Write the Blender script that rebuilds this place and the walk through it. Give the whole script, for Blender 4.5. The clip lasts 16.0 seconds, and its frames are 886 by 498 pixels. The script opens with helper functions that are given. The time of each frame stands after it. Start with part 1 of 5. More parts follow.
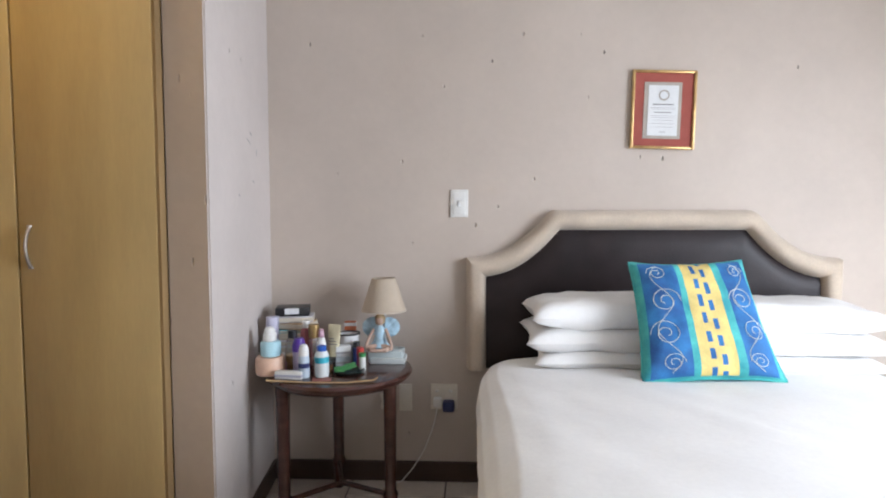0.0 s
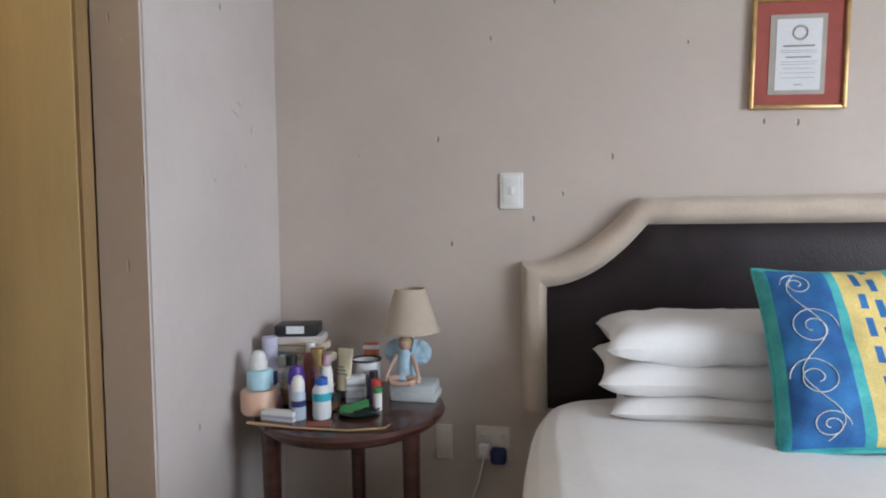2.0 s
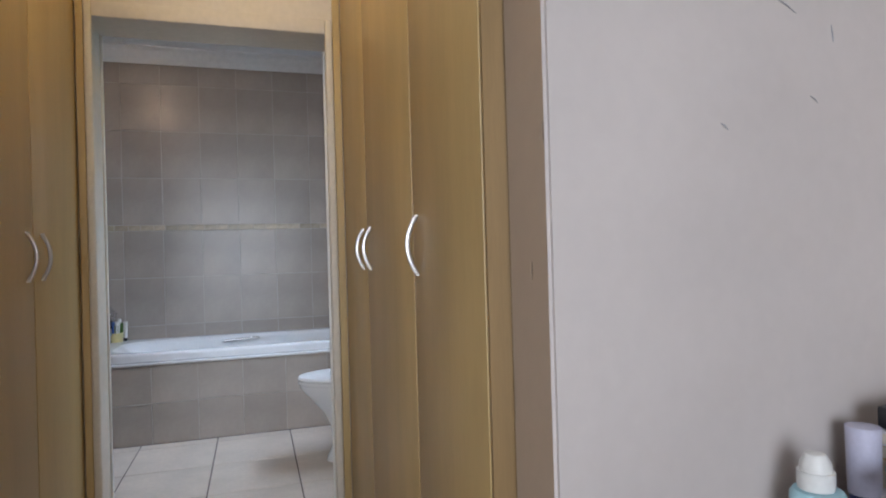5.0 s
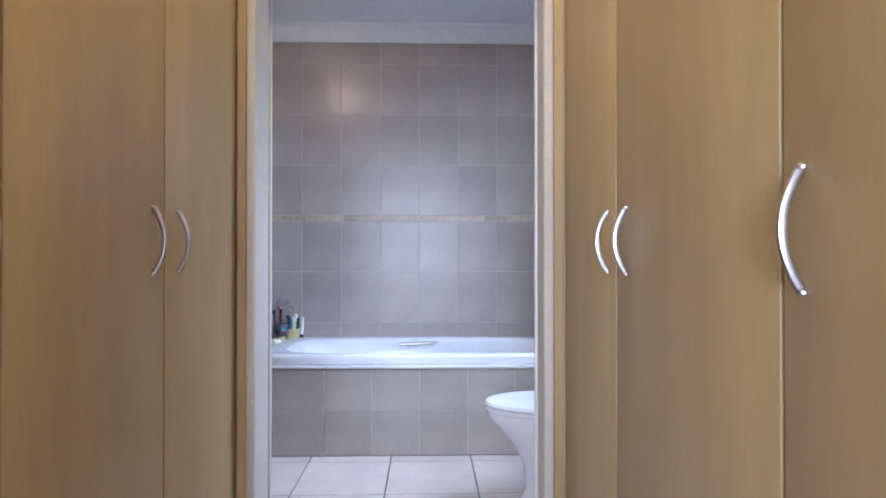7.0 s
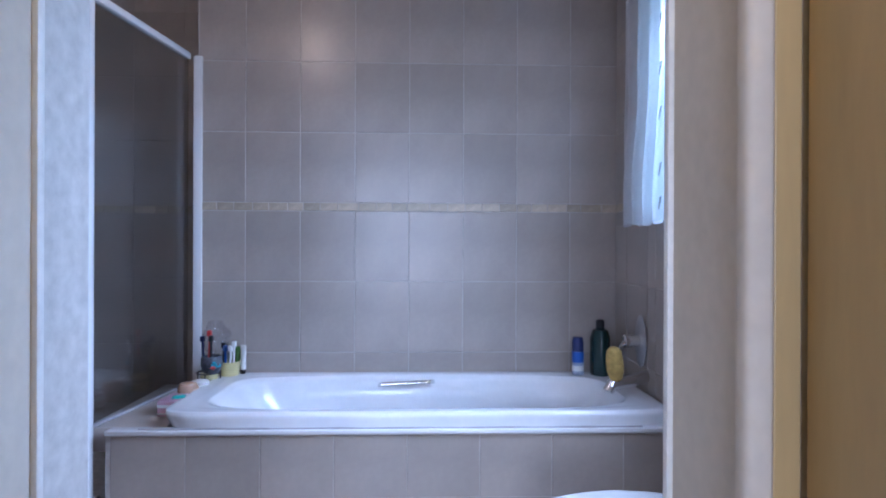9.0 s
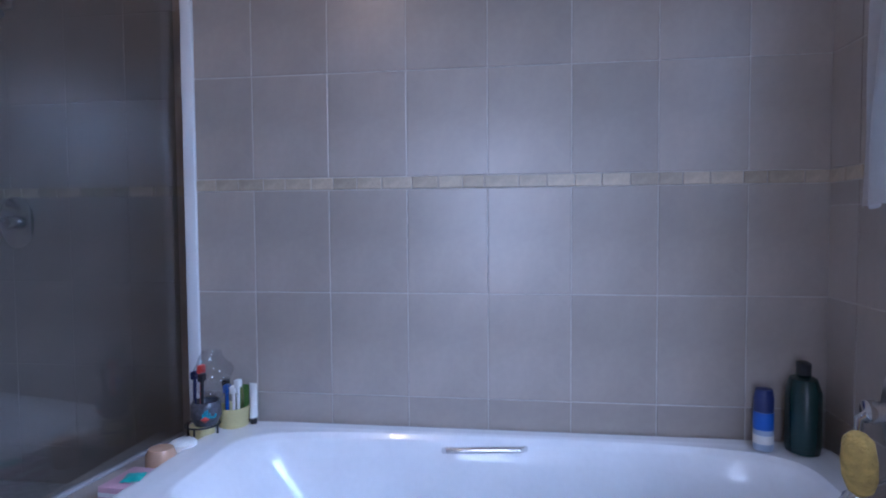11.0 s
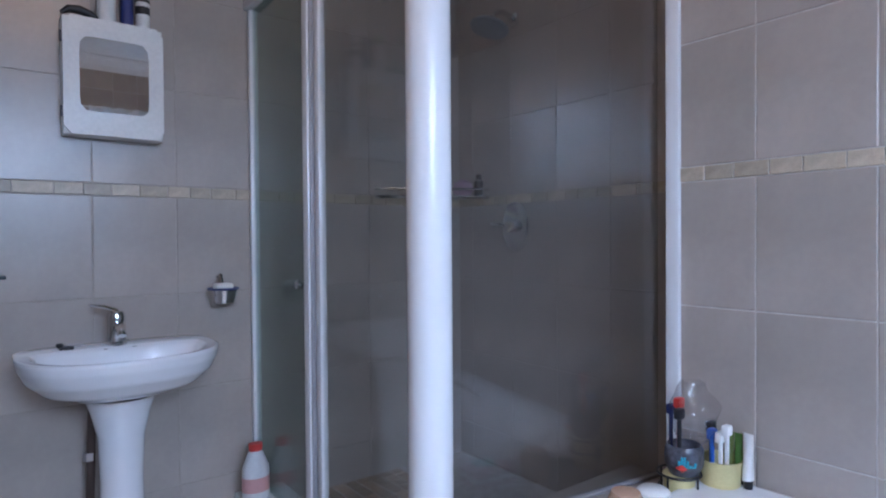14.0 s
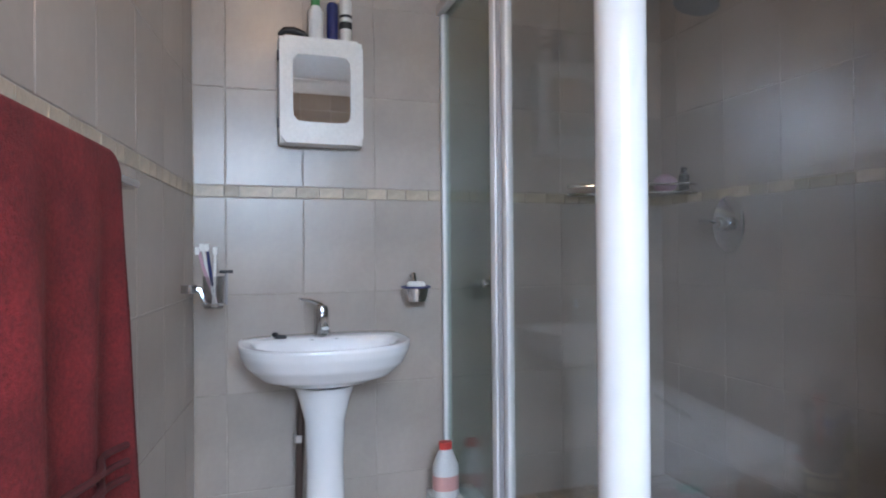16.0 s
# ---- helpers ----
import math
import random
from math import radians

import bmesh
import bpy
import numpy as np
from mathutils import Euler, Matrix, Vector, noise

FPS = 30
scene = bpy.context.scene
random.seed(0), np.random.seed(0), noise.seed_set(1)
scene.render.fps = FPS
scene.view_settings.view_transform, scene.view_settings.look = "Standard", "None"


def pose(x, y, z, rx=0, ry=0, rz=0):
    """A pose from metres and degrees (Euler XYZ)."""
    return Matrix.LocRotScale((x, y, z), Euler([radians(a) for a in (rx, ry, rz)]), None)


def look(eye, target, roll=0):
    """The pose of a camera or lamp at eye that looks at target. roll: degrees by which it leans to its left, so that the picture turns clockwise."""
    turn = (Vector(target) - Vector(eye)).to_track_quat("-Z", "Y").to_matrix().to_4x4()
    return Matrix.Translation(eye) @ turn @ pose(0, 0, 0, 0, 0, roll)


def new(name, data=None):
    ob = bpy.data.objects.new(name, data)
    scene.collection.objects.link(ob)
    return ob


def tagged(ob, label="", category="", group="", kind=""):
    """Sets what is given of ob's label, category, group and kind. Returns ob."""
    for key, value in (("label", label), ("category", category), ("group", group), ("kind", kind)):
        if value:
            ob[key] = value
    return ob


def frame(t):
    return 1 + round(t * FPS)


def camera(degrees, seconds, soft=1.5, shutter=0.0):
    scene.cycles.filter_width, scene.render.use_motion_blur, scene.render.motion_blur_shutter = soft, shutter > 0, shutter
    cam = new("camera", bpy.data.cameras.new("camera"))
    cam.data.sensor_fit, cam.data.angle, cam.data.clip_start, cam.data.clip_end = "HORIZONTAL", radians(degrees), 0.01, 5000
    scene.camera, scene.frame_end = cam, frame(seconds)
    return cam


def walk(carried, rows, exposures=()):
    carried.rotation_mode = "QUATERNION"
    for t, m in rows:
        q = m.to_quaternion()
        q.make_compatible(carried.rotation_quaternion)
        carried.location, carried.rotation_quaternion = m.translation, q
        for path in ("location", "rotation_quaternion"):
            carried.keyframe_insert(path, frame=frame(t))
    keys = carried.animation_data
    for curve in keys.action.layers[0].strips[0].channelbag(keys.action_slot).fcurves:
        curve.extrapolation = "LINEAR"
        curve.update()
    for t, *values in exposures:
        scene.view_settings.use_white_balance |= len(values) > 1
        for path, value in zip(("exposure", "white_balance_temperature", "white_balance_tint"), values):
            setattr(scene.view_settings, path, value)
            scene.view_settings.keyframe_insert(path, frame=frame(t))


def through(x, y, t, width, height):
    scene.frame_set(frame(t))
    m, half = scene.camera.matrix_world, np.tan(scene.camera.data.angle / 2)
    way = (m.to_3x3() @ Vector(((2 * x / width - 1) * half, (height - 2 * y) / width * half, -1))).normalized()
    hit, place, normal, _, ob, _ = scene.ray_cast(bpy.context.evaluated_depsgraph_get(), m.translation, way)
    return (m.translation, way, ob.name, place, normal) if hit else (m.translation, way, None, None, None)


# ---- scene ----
cam = camera(72.3, 16.0, soft=2.0)

PATH = [
    (0, (0.446, -0.17, 1.229), (0.353, 1.824, 1.109), -0.1),
    (0.5, (0.469, -0.107, 1.225), (0.38, 1.888, 1.111), -0.1),
    (1, (0.488, 0.038, 1.219), (0.388, 2.032, 1.103), -0.1),
    (1.5, (0.529, 0.243, 1.199), (0.33, 2.23, 1.089), -0.3),
    (2, (0.562, 0.465, 1.177), (0.176, 2.425, 1.078), -0.7),
    (2.5, (0.581, 0.703, 1.164), (-0.136, 2.567, 1.075), -1.3),
    (3, (0.587, 0.938, 1.102), (-0.495, 2.619, 1.074), -1.7),
    (3.5, (0.495, 1.132, 1.115), (-0.842, 2.62, 1.088), -1.8),
    (4, (0.43, 1.252, 1.118), (-1.195, 2.417, 1.1), -2.0),
    (4.5, (0.404, 1.317, 1.113), (-1.409, 2.161, 1.11), -2.0),
    (5, (0.376, 1.329, 1.107), (-1.533, 1.926, 1.115), -1.6),
    (7.5, (-0.539, 1.277, 1.09), (-2.538, 1.308, 1.104), 0.1),
    (8, (-0.78, 1.275, 1.083), (-2.78, 1.322, 1.095), 0.2),
    (8.2, (-0.914, 1.272, 1.09), (-2.913, 1.333, 1.105), 0.3),
    (10.3, (-2.148, 1.369, 1.195), (-4.147, 1.391, 1.127), -0.1),
    (10.5, (-2.228, 1.374, 1.2), (-4.226, 1.352, 1.123), -0.3),
    (11, (-2.446, 1.354, 1.206), (-4.426, 1.084, 1.116), -0.4),
    (11.5, (-2.573, 1.325, 1.194), (-4.472, 0.703, 1.115), -0.4),
    (12, (-2.671, 1.275, 1.16), (-4.481, 0.426, 1.108), -0.1),
    (12.5, (-2.748, 1.238, 1.171), (-4.433, 0.162, 1.112), -0.5),
    (13, (-2.772, 1.18, 1.171), (-4.31, -0.097, 1.12), -0.2),
    (13.5, (-2.792, 1.166, 1.183), (-4.168, -0.285, 1.129), -0.2),
    (14, (-2.829, 1.186, 1.16), (-4.044, -0.403, 1.129), -0.4),
    (14.5, (-2.851, 1.168, 1.13), (-3.912, -0.527, 1.126), -0.6),
    (15, (-2.868, 1.148, 1.114), (-3.772, -0.636, 1.124), -0.7),
    (15.5, (-2.884, 1.13, 1.11), (-3.647, -0.719, 1.125), -0.6),
    (16, (-2.896, 1.125, 1.12), (-3.542, -0.768, 1.128), -0.5),
]
EXPOSURES = [
    (0.0, -0.25, 6100, 12), (1.2, -0.38, 6100, 12), (2.0, -0.66, 6050, 12), (2.5, -0.58, 6050, 12), (3.5, -0.26, 6000, 12), (5.0, -0.58, 6000, 12), (6.4, -0.2, 5650, 15), (7.5, 0.26, 5080, 20), (8.2, 0.12, 5000, 20),
    (9.4, -0.3, 4900, 21), (10.5, -0.56, 4850, 24), (11.5, -0.22, 4850, 22), (12.0, -0.06, 4900, 21), (12.5, 0.12, 4950, 20), (13.0, 0.3, 5100, 19), (13.5, 0.2, 5350, 20), (14.0, 0.02, 5400, 20), (14.5, 0.0, 5600, 19), (15.0, 0.22, 5850, 17), (16.0, 0.56, 6050, 15),
]
walk(cam, [(t, look(eye, target, roll)) for t, eye, target, roll in PATH], EXPOSURES)

# ---- light ----
world = bpy.data.worlds.new("world")
scene.world = world
world.use_nodes = True
wn = world.node_tree.nodes
sky = wn.new("ShaderNodeTexSky")
sky.sky_type, sky.sun_disc, sky.sun_elevation, sky.sun_rotation = "NISHITA", False, radians(50), radians(200)
world.node_tree.links.new(sky.outputs[0], wn["Background"].inputs[0])
wn["Background"].inputs[1].default_value = 0.12


def area(name, m, sx, sy, watts, color, spread=180):
    d = bpy.data.lights.new(name, "AREA")
    d.shape, d.size, d.size_y, d.energy, d.color, d.spread = "RECTANGLE", sx, sy, watts, color, radians(spread)
    ob = new(name, d)
    ob.matrix_world = m
    return ob


def bulb(name, x, y, z, watts, color, r=0.05):
    d = bpy.data.lights.new(name, "POINT")
    d.energy, d.color, d.shadow_soft_size = watts, color, r
    ob = new(name, d)
    ob.location = (x, y, z)
    return ob


area("bedroom_window_light", look((3.24, 0.38, 1.22), (0, 1.3, -0.5)), 1.4, 1.9, 130, (0.90, 0.95, 1.0), 150)
area("bathroom_window_light", look((-3.05, 2.30, 1.74), (-3.75, 0.15, -0.15)), 1.1, 0.8, 31, (0.71, 0.84, 1.0), 112)
bulb("passage_bulb", -1.3, 1.25, 2.46, 11, (1.0, 0.72, 0.26))
bulb("bathroom_bulb", -3.1, 0.56, 2.46, 8, (1.0, 0.68, 0.42))


# ---- materials ----
def mat(name, color, rough=0.6, metal=0.0, var=0.12, scale=8.0, bump=0.0, bump_scale=60.0, fine=0.05, coat=0.0, stretch=(1, 1, 1), emit=0.0, sheen=0.0, rand=0.0, color2=None):
    m = bpy.data.materials.new(name)
    m.use_nodes = True
    nt = m.node_tree
    n, l = nt.nodes, nt.links
    b = n["Principled BSDF"]
    b.inputs["Roughness"].default_value, b.inputs["Metallic"].default_value = rough, metal
    b.inputs["Coat Weight"].default_value = coat
    b.inputs["Sheen Weight"].default_value = sheen
    tc = n.new("ShaderNodeTexCoord")
    mp = n.new("ShaderNodeMapping")
    mp.inputs["Scale"].default_value = stretch
    l.new(tc.outputs["Object"], mp.inputs[0])
    a = n.new("ShaderNodeTexNoise")
    a.inputs["Scale"].default_value, a.inputs["Detail"].default_value = scale, 6
    l.new(mp.outputs[0], a.inputs["Vector"])
    f = n.new("ShaderNodeTexNoise")
    f.inputs["Scale"].default_value, f.inputs["Detail"].default_value = scale * 14, 3
    l.new(mp.outputs[0], f.inputs["Vector"])
    mix = n.new("ShaderNodeMixRGB")
    lo = [c * (1 - var) for c in color]
    hi = list(color2) if color2 else [min(1, c * (1 + var)) for c in color]
    mix.inputs[1].default_value, mix.inputs[2].default_value = (*lo, 1), (*hi, 1)
    ramp = n.new("ShaderNodeMapRange")
    ramp.inputs[1].default_value, ramp.inputs[2].default_value = 0.3, 0.7
    l.new(a.outputs[0], ramp.inputs[0])
    l.new(ramp.outputs[0], mix.inputs[0])
    mul = n.new("ShaderNodeMixRGB")
    mul.blend_type = "MULTIPLY"
    mul.inputs[0].default_value = 1
    fr = n.new("ShaderNodeMapRange")
    fr.inputs[1].default_value, fr.inputs[2].default_value, fr.inputs[3].default_value = 0.25, 0.75, 1 - 2 * fine
    l.new(f.outputs[0], fr.inputs[0])
    l.new(mix.outputs[0], mul.inputs[1])
    l.new(fr.outputs[0], mul.inputs[2])
    out = mul.outputs[0]
    if rand:
        oi = n.new("ShaderNodeObjectInfo")
        rr = n.new("ShaderNodeMapRange")
        rr.inputs[3].default_value, rr.inputs[4].default_value = 1 - rand, 1 + rand * 0.4
        l.new(oi.outputs["Random"], rr.inputs[0])
        m2 = n.new("ShaderNodeMixRGB")
        m2.blend_type = "MULTIPLY"
        m2.inputs[0].default_value = 1
        l.new(out, m2.inputs[1])
        l.new(rr.outputs[0], m2.inputs[2])
        out = m2.outputs[0]
    l.new(out, b.inputs["Base Color"])
    if emit:
        b.inputs["Emission Color"].default_value, b.inputs["Emission Strength"].default_value = (*color, 1), emit
    if bump:
        bt = n.new("ShaderNodeTexNoise")
        bt.inputs["Scale"].default_value, bt.inputs["Detail"].default_value = bump_scale, 5
        l.new(mp.outputs[0], bt.inputs["Vector"])
        bp = n.new("ShaderNodeBump")
        bp.inputs["Strength"].default_value, bp.inputs["Distance"].default_value = bump, 0.01
        l.new(bt.outputs[0], bp.inputs["Height"])
        l.new(bp.outputs[0], b.inputs["Normal"])
    return m


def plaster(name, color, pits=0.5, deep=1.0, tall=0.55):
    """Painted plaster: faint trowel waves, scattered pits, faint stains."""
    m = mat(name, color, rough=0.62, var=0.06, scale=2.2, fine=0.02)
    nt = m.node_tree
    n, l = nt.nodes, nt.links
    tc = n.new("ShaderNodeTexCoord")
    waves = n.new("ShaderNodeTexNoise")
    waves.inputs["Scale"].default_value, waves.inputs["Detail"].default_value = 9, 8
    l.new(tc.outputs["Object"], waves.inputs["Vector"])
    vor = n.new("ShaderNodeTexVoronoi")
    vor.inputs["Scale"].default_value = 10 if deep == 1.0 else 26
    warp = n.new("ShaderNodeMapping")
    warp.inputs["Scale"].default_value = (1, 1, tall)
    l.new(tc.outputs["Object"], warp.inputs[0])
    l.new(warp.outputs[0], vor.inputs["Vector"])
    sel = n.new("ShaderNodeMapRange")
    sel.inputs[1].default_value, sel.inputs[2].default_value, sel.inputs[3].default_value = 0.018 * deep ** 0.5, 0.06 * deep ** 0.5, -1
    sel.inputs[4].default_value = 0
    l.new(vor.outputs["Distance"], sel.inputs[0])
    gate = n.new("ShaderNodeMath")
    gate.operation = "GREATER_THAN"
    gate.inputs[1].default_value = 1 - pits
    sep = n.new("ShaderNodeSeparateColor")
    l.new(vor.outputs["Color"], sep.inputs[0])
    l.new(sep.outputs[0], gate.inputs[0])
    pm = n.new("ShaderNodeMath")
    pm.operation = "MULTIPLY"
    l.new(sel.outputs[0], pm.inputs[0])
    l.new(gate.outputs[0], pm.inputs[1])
    # shade inside the dents, mixed into the base colour
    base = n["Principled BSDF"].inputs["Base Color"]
    pit_shade, dark = n.new("ShaderNodeMixRGB"), n.new("ShaderNodeMath")
    pit_shade.inputs[2].default_value = (*[c * 0.45 for c in color], 1)
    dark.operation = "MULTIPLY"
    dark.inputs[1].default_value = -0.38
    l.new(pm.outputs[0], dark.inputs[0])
    l.new(dark.outputs[0], pit_shade.inputs[0])
    l.new(base.links[0].from_socket, pit_shade.inputs[1])
    l.new(pit_shade.outputs[0], base)
    add = n.new("ShaderNodeMath")
    add.operation = "MULTIPLY_ADD"
    add.inputs[1].default_value = 0.22
    l.new(waves.outputs[0], add.inputs[0])
    l.new(pm.outputs[0], add.inputs[2])
    bp = n.new("ShaderNodeBump")
    bp.inputs["Strength"].default_value, bp.inputs["Distance"].default_value = 0.8, 0.016
    l.new(add.outputs[0], bp.inputs["Height"])
    l.new(bp.outputs[0], n["Principled BSDF"].inputs["Normal"])
    return m


def glass(name, tint, gloss=0.07, rough=0.03):
    m = bpy.data.materials.new(name)
    m.use_nodes = True
    n, l = m.node_tree.nodes, m.node_tree.links
    n.remove(n["Principled BSDF"])
    tr, gl, mx = n.new("ShaderNodeBsdfTransparent"), n.new("ShaderNodeBsdfGlossy"), n.new("ShaderNodeMixShader")
    tr.inputs[0].default_value = (*tint, 1)
    gl.inputs["Roughness"].default_value = rough
    # more gloss at a grazing view
    lw, pw, ma = n.new("ShaderNodeLayerWeight"), n.new("ShaderNodeMath"), n.new("ShaderNodeMath")
    pw.operation, ma.operation, ma.use_clamp = "POWER", "MULTIPLY_ADD", True
    lw.inputs["Blend"].default_value, pw.inputs[1].default_value = 0.5, 4.0
    ma.inputs[1].default_value, ma.inputs[2].default_value = 0.5, gloss
    l.new(lw.outputs["Facing"], pw.inputs[0])
    l.new(pw.outputs[0], ma.inputs[0])
    l.new(ma.outputs[0], mx.inputs[0])
    l.new(tr.outputs[0], mx.inputs[1])
    l.new(gl.outputs[0], mx.inputs[2])
    l.new(mx.outputs[0], n["Material Output"].inputs[0])
    return m


def cloth(name, color, through=0.35):
    """Thin cloth that lets light through."""
    m = mat(name, color, rough=0.9, var=0.05, scale=20, fine=0.06, bump=0.2, bump_scale=300)
    n, l = m.node_tree.nodes, m.node_tree.links
    tl, mx = n.new("ShaderNodeBsdfTranslucent"), n.new("ShaderNodeMixShader")
    tl.inputs[0].default_value = (*color, 1)
    mx.inputs[0].default_value = through
    l.new(n["Principled BSDF"].outputs[0], mx.inputs[1])
    l.new(tl.outputs[0], mx.inputs[2])
    l.new(mx.outputs[0], n["Material Output"].inputs[0])
    return m


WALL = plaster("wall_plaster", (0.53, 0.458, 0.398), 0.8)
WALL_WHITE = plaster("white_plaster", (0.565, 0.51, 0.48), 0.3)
WALL_PLAIN = mat("plain_plaster", (0.62, 0.56, 0.48), 0.7, scale=3, var=0.05)
# gouged end face, its weaker window light put into a browner colour
END_SHADED = plaster("shaded_end_plaster", (0.44, 0.35, 0.27), 0.6, 3.2, 0.25)
CEIL = mat("ceiling_paint", (0.80, 0.80, 0.80), 0.8, scale=2, var=0.03)
GROUT_BROWN = mat("tan_grout", (0.42, 0.37, 0.32), 0.8, scale=30, var=0.15)
GROUT = mat("pale_grout", (0.54, 0.51, 0.48), 0.8, scale=30, var=0.15)
GROUT_DARK = mat("floor_grout", (0.16, 0.13, 0.12), 0.9, scale=30, var=0.2)
TILE = mat("wall_tile", (0.40, 0.348, 0.305), 0.29, scale=3.5, var=0.13, fine=0.03, rand=0.10, bump=0.03, bump_scale=14)
TILE.node_tree.nodes["Principled BSDF"].inputs["Specular IOR Level"].default_value = 0.6
FRIEZE = mat("frieze_tile", (0.52, 0.44, 0.33), 0.3, scale=30, var=0.2, fine=0.08, rand=0.3, bump=0.25, bump_scale=90)
FLOOR_TILE = mat("floor_tile", (0.66, 0.58, 0.51), 0.3, scale=4, var=0.12, fine=0.05, rand=0.08)
MOSAIC = mat("shower_mosaic", (0.38, 0.28, 0.19), 0.45, scale=20, var=0.2, rand=0.3)
WOOD = mat("maple_laminate", (0.49, 0.35, 0.155), 0.45, scale=2.4, var=0.11, fine=0.035, stretch=(3.2, 3.2, 0.55), bump=0.02, bump_scale=40)
# maple darkened in colour for the shade between wardrobe and wall
WOOD_SHADED = mat("shaded_maple", (0.28, 0.18, 0.08), 0.45, scale=3, var=0.15, stretch=(7, 7, 0.6))
DARKWOOD = mat("mahogany_wood", (0.065, 0.024, 0.018), 0.25, scale=5, var=0.35, fine=0.12, coat=0.3, stretch=(1, 6, 6))
SKIRT = mat("skirting_wood", (0.05, 0.028, 0.02), 0.4, scale=6, var=0.3)
LEATHER = mat("dark_leather", (0.020, 0.013, 0.014), 0.42, scale=9, var=0.3, bump=0.15, bump_scale=160)
LEATHER.node_tree.nodes["Principled BSDF"].inputs["Specular IOR Level"].default_value = 0.3
SUEDE = mat("beige_suede", (0.58, 0.485, 0.385), 0.95, scale=8, var=0.1, fine=0.06, bump=0.15, bump_scale=250, sheen=0.3)
LINEN = mat("white_linen", (0.82, 0.81, 0.80), 0.9, scale=5, var=0.03, fine=0.02, bump=0.12, bump_scale=24)
WHITE_P = mat("white_plastic", (0.78, 0.77, 0.74), 0.35, scale=6, var=0.04)
CREAM_P = mat("cream_plastic", (0.76, 0.71, 0.62), 0.4, scale=6, var=0.05)
CERAMIC = mat("white_ceramic", (0.80, 0.80, 0.81), 0.1, scale=3, var=0.03, fine=0.01, coat=0.4)
ENAMEL = mat("white_enamel", (0.78, 0.78, 0.79), 0.16, scale=4, var=0.05, fine=0.02, coat=0.3)
ALU_WHITE = mat("white_aluminium", (0.76, 0.76, 0.76), 0.2, scale=3, var=0.03, fine=0.01)
CHROME = mat("chrome", (0.75, 0.75, 0.76), 0.12, 1.0, scale=10, var=0.08)
STEEL = mat("brushed_steel", (0.56, 0.54, 0.53), 0.36, 1.0, scale=20, var=0.1)
DARK_METAL = mat("window_steel", (0.10, 0.10, 0.12), 0.5, scale=10, var=0.2)
MIRROR = mat("mirror", (0.85, 0.86, 0.87), 0.02, 1.0, var=0.01, fine=0.0)
GLASS = glass("shower_glass", (0.85, 0.86, 0.85), 0.02, 0.05)
GLASS_RETURN = glass("wet_shower_glass", (0.80, 0.81, 0.81), 0.075, 0.03)
GLASS_SIDE = glass("obscure_glass", (0.66, 0.74, 0.70), 0.11, 0.2)
PANE = glass("window_glass", (0.75, 0.86, 0.9), 0.06)
CLEAR = glass("clear_plastic", (0.90, 0.90, 0.90), 0.14, 0.1)
FILM = glass("plastic_film", (0.93, 0.93, 0.94), 0.08, 0.15)
CURTAIN = cloth("sheer_curtain", (0.80, 0.80, 0.82), 0.5)
SHADE = cloth("lamp_shade_cloth", (0.66, 0.56, 0.44), 0.3)
TOWEL = mat("maroon_towel", (0.21, 0.016, 0.018), 1.0, scale=12, var=0.3, fine=0.25, bump=0.5, bump_scale=420)
BLUE = mat("royal_blue_cloth", (0.018, 0.12, 0.40), 0.75, scale=14, var=0.35, fine=0.1, color2=(0.03, 0.2, 0.5), bump=0.15, bump_scale=300)
TEAL = mat("teal_cloth", (0.05, 0.46, 0.54), 0.75, scale=16, var=0.35, fine=0.1, color2=(0.1, 0.55, 0.5))
YELLOW = mat("yellow_cloth", (0.74, 0.58, 0.20), 0.75, scale=14, var=0.2, fine=0.1)
THREAD = mat("cream_thread", (0.70, 0.72, 0.66), 0.8, scale=50, var=0.1)
GOLD = mat("gilt_frame", (0.55, 0.36, 0.15), 0.35, 0.6, scale=30, var=0.2)
RED_MAT = mat("red_card", (0.34, 0.085, 0.065), 0.85, scale=20, var=0.08)
GREY_MAT = mat("grey_card", (0.42, 0.38, 0.33), 0.85, scale=20, var=0.08)
PAPER = mat("white_paper", (0.72, 0.73, 0.74), 0.8, scale=10, var=0.03)
INK = mat("grey_ink", (0.22, 0.22, 0.22), 0.8)
BLACK = mat("black_plastic", (0.015, 0.015, 0.017), 0.4, var=0.3)
PLASTER_BLUE = mat("pale_blue_paint", (0.42, 0.60, 0.72), 0.6, scale=30, var=0.25)


# ---- mesh helpers ----
def finish(bm, name, material, smooth=True):
    me = bpy.data.meshes.new(name)
    bmesh.ops.recalc_face_normals(bm, faces=bm.faces)
    bm.to_mesh(me)
    bm.free()
    for m in (material if isinstance(material, (list, tuple)) else [material]):
        me.materials.append(m)
    if smooth:
        me.polygons.foreach_set("use_smooth", [True] * len(me.polygons))
        me.set_sharp_from_angle(angle=radians(40))
    return me


def part(name, bm, material, parent=None, label="", smooth=True):
    ob = new(name, finish(bm, name, material, smooth))
    if parent:
        ob.parent = parent
    if label:
        ob["label"] = label
    return ob


def thing(name, label, category, at=(0, 0, 0), rz=0, group="", kind=""):
    ob = new(name)
    ob.empty_display_size = 0.05
    ob.matrix_world = pose(*at, 0, 0, rz)
    return tagged(ob, label, category, group, kind)


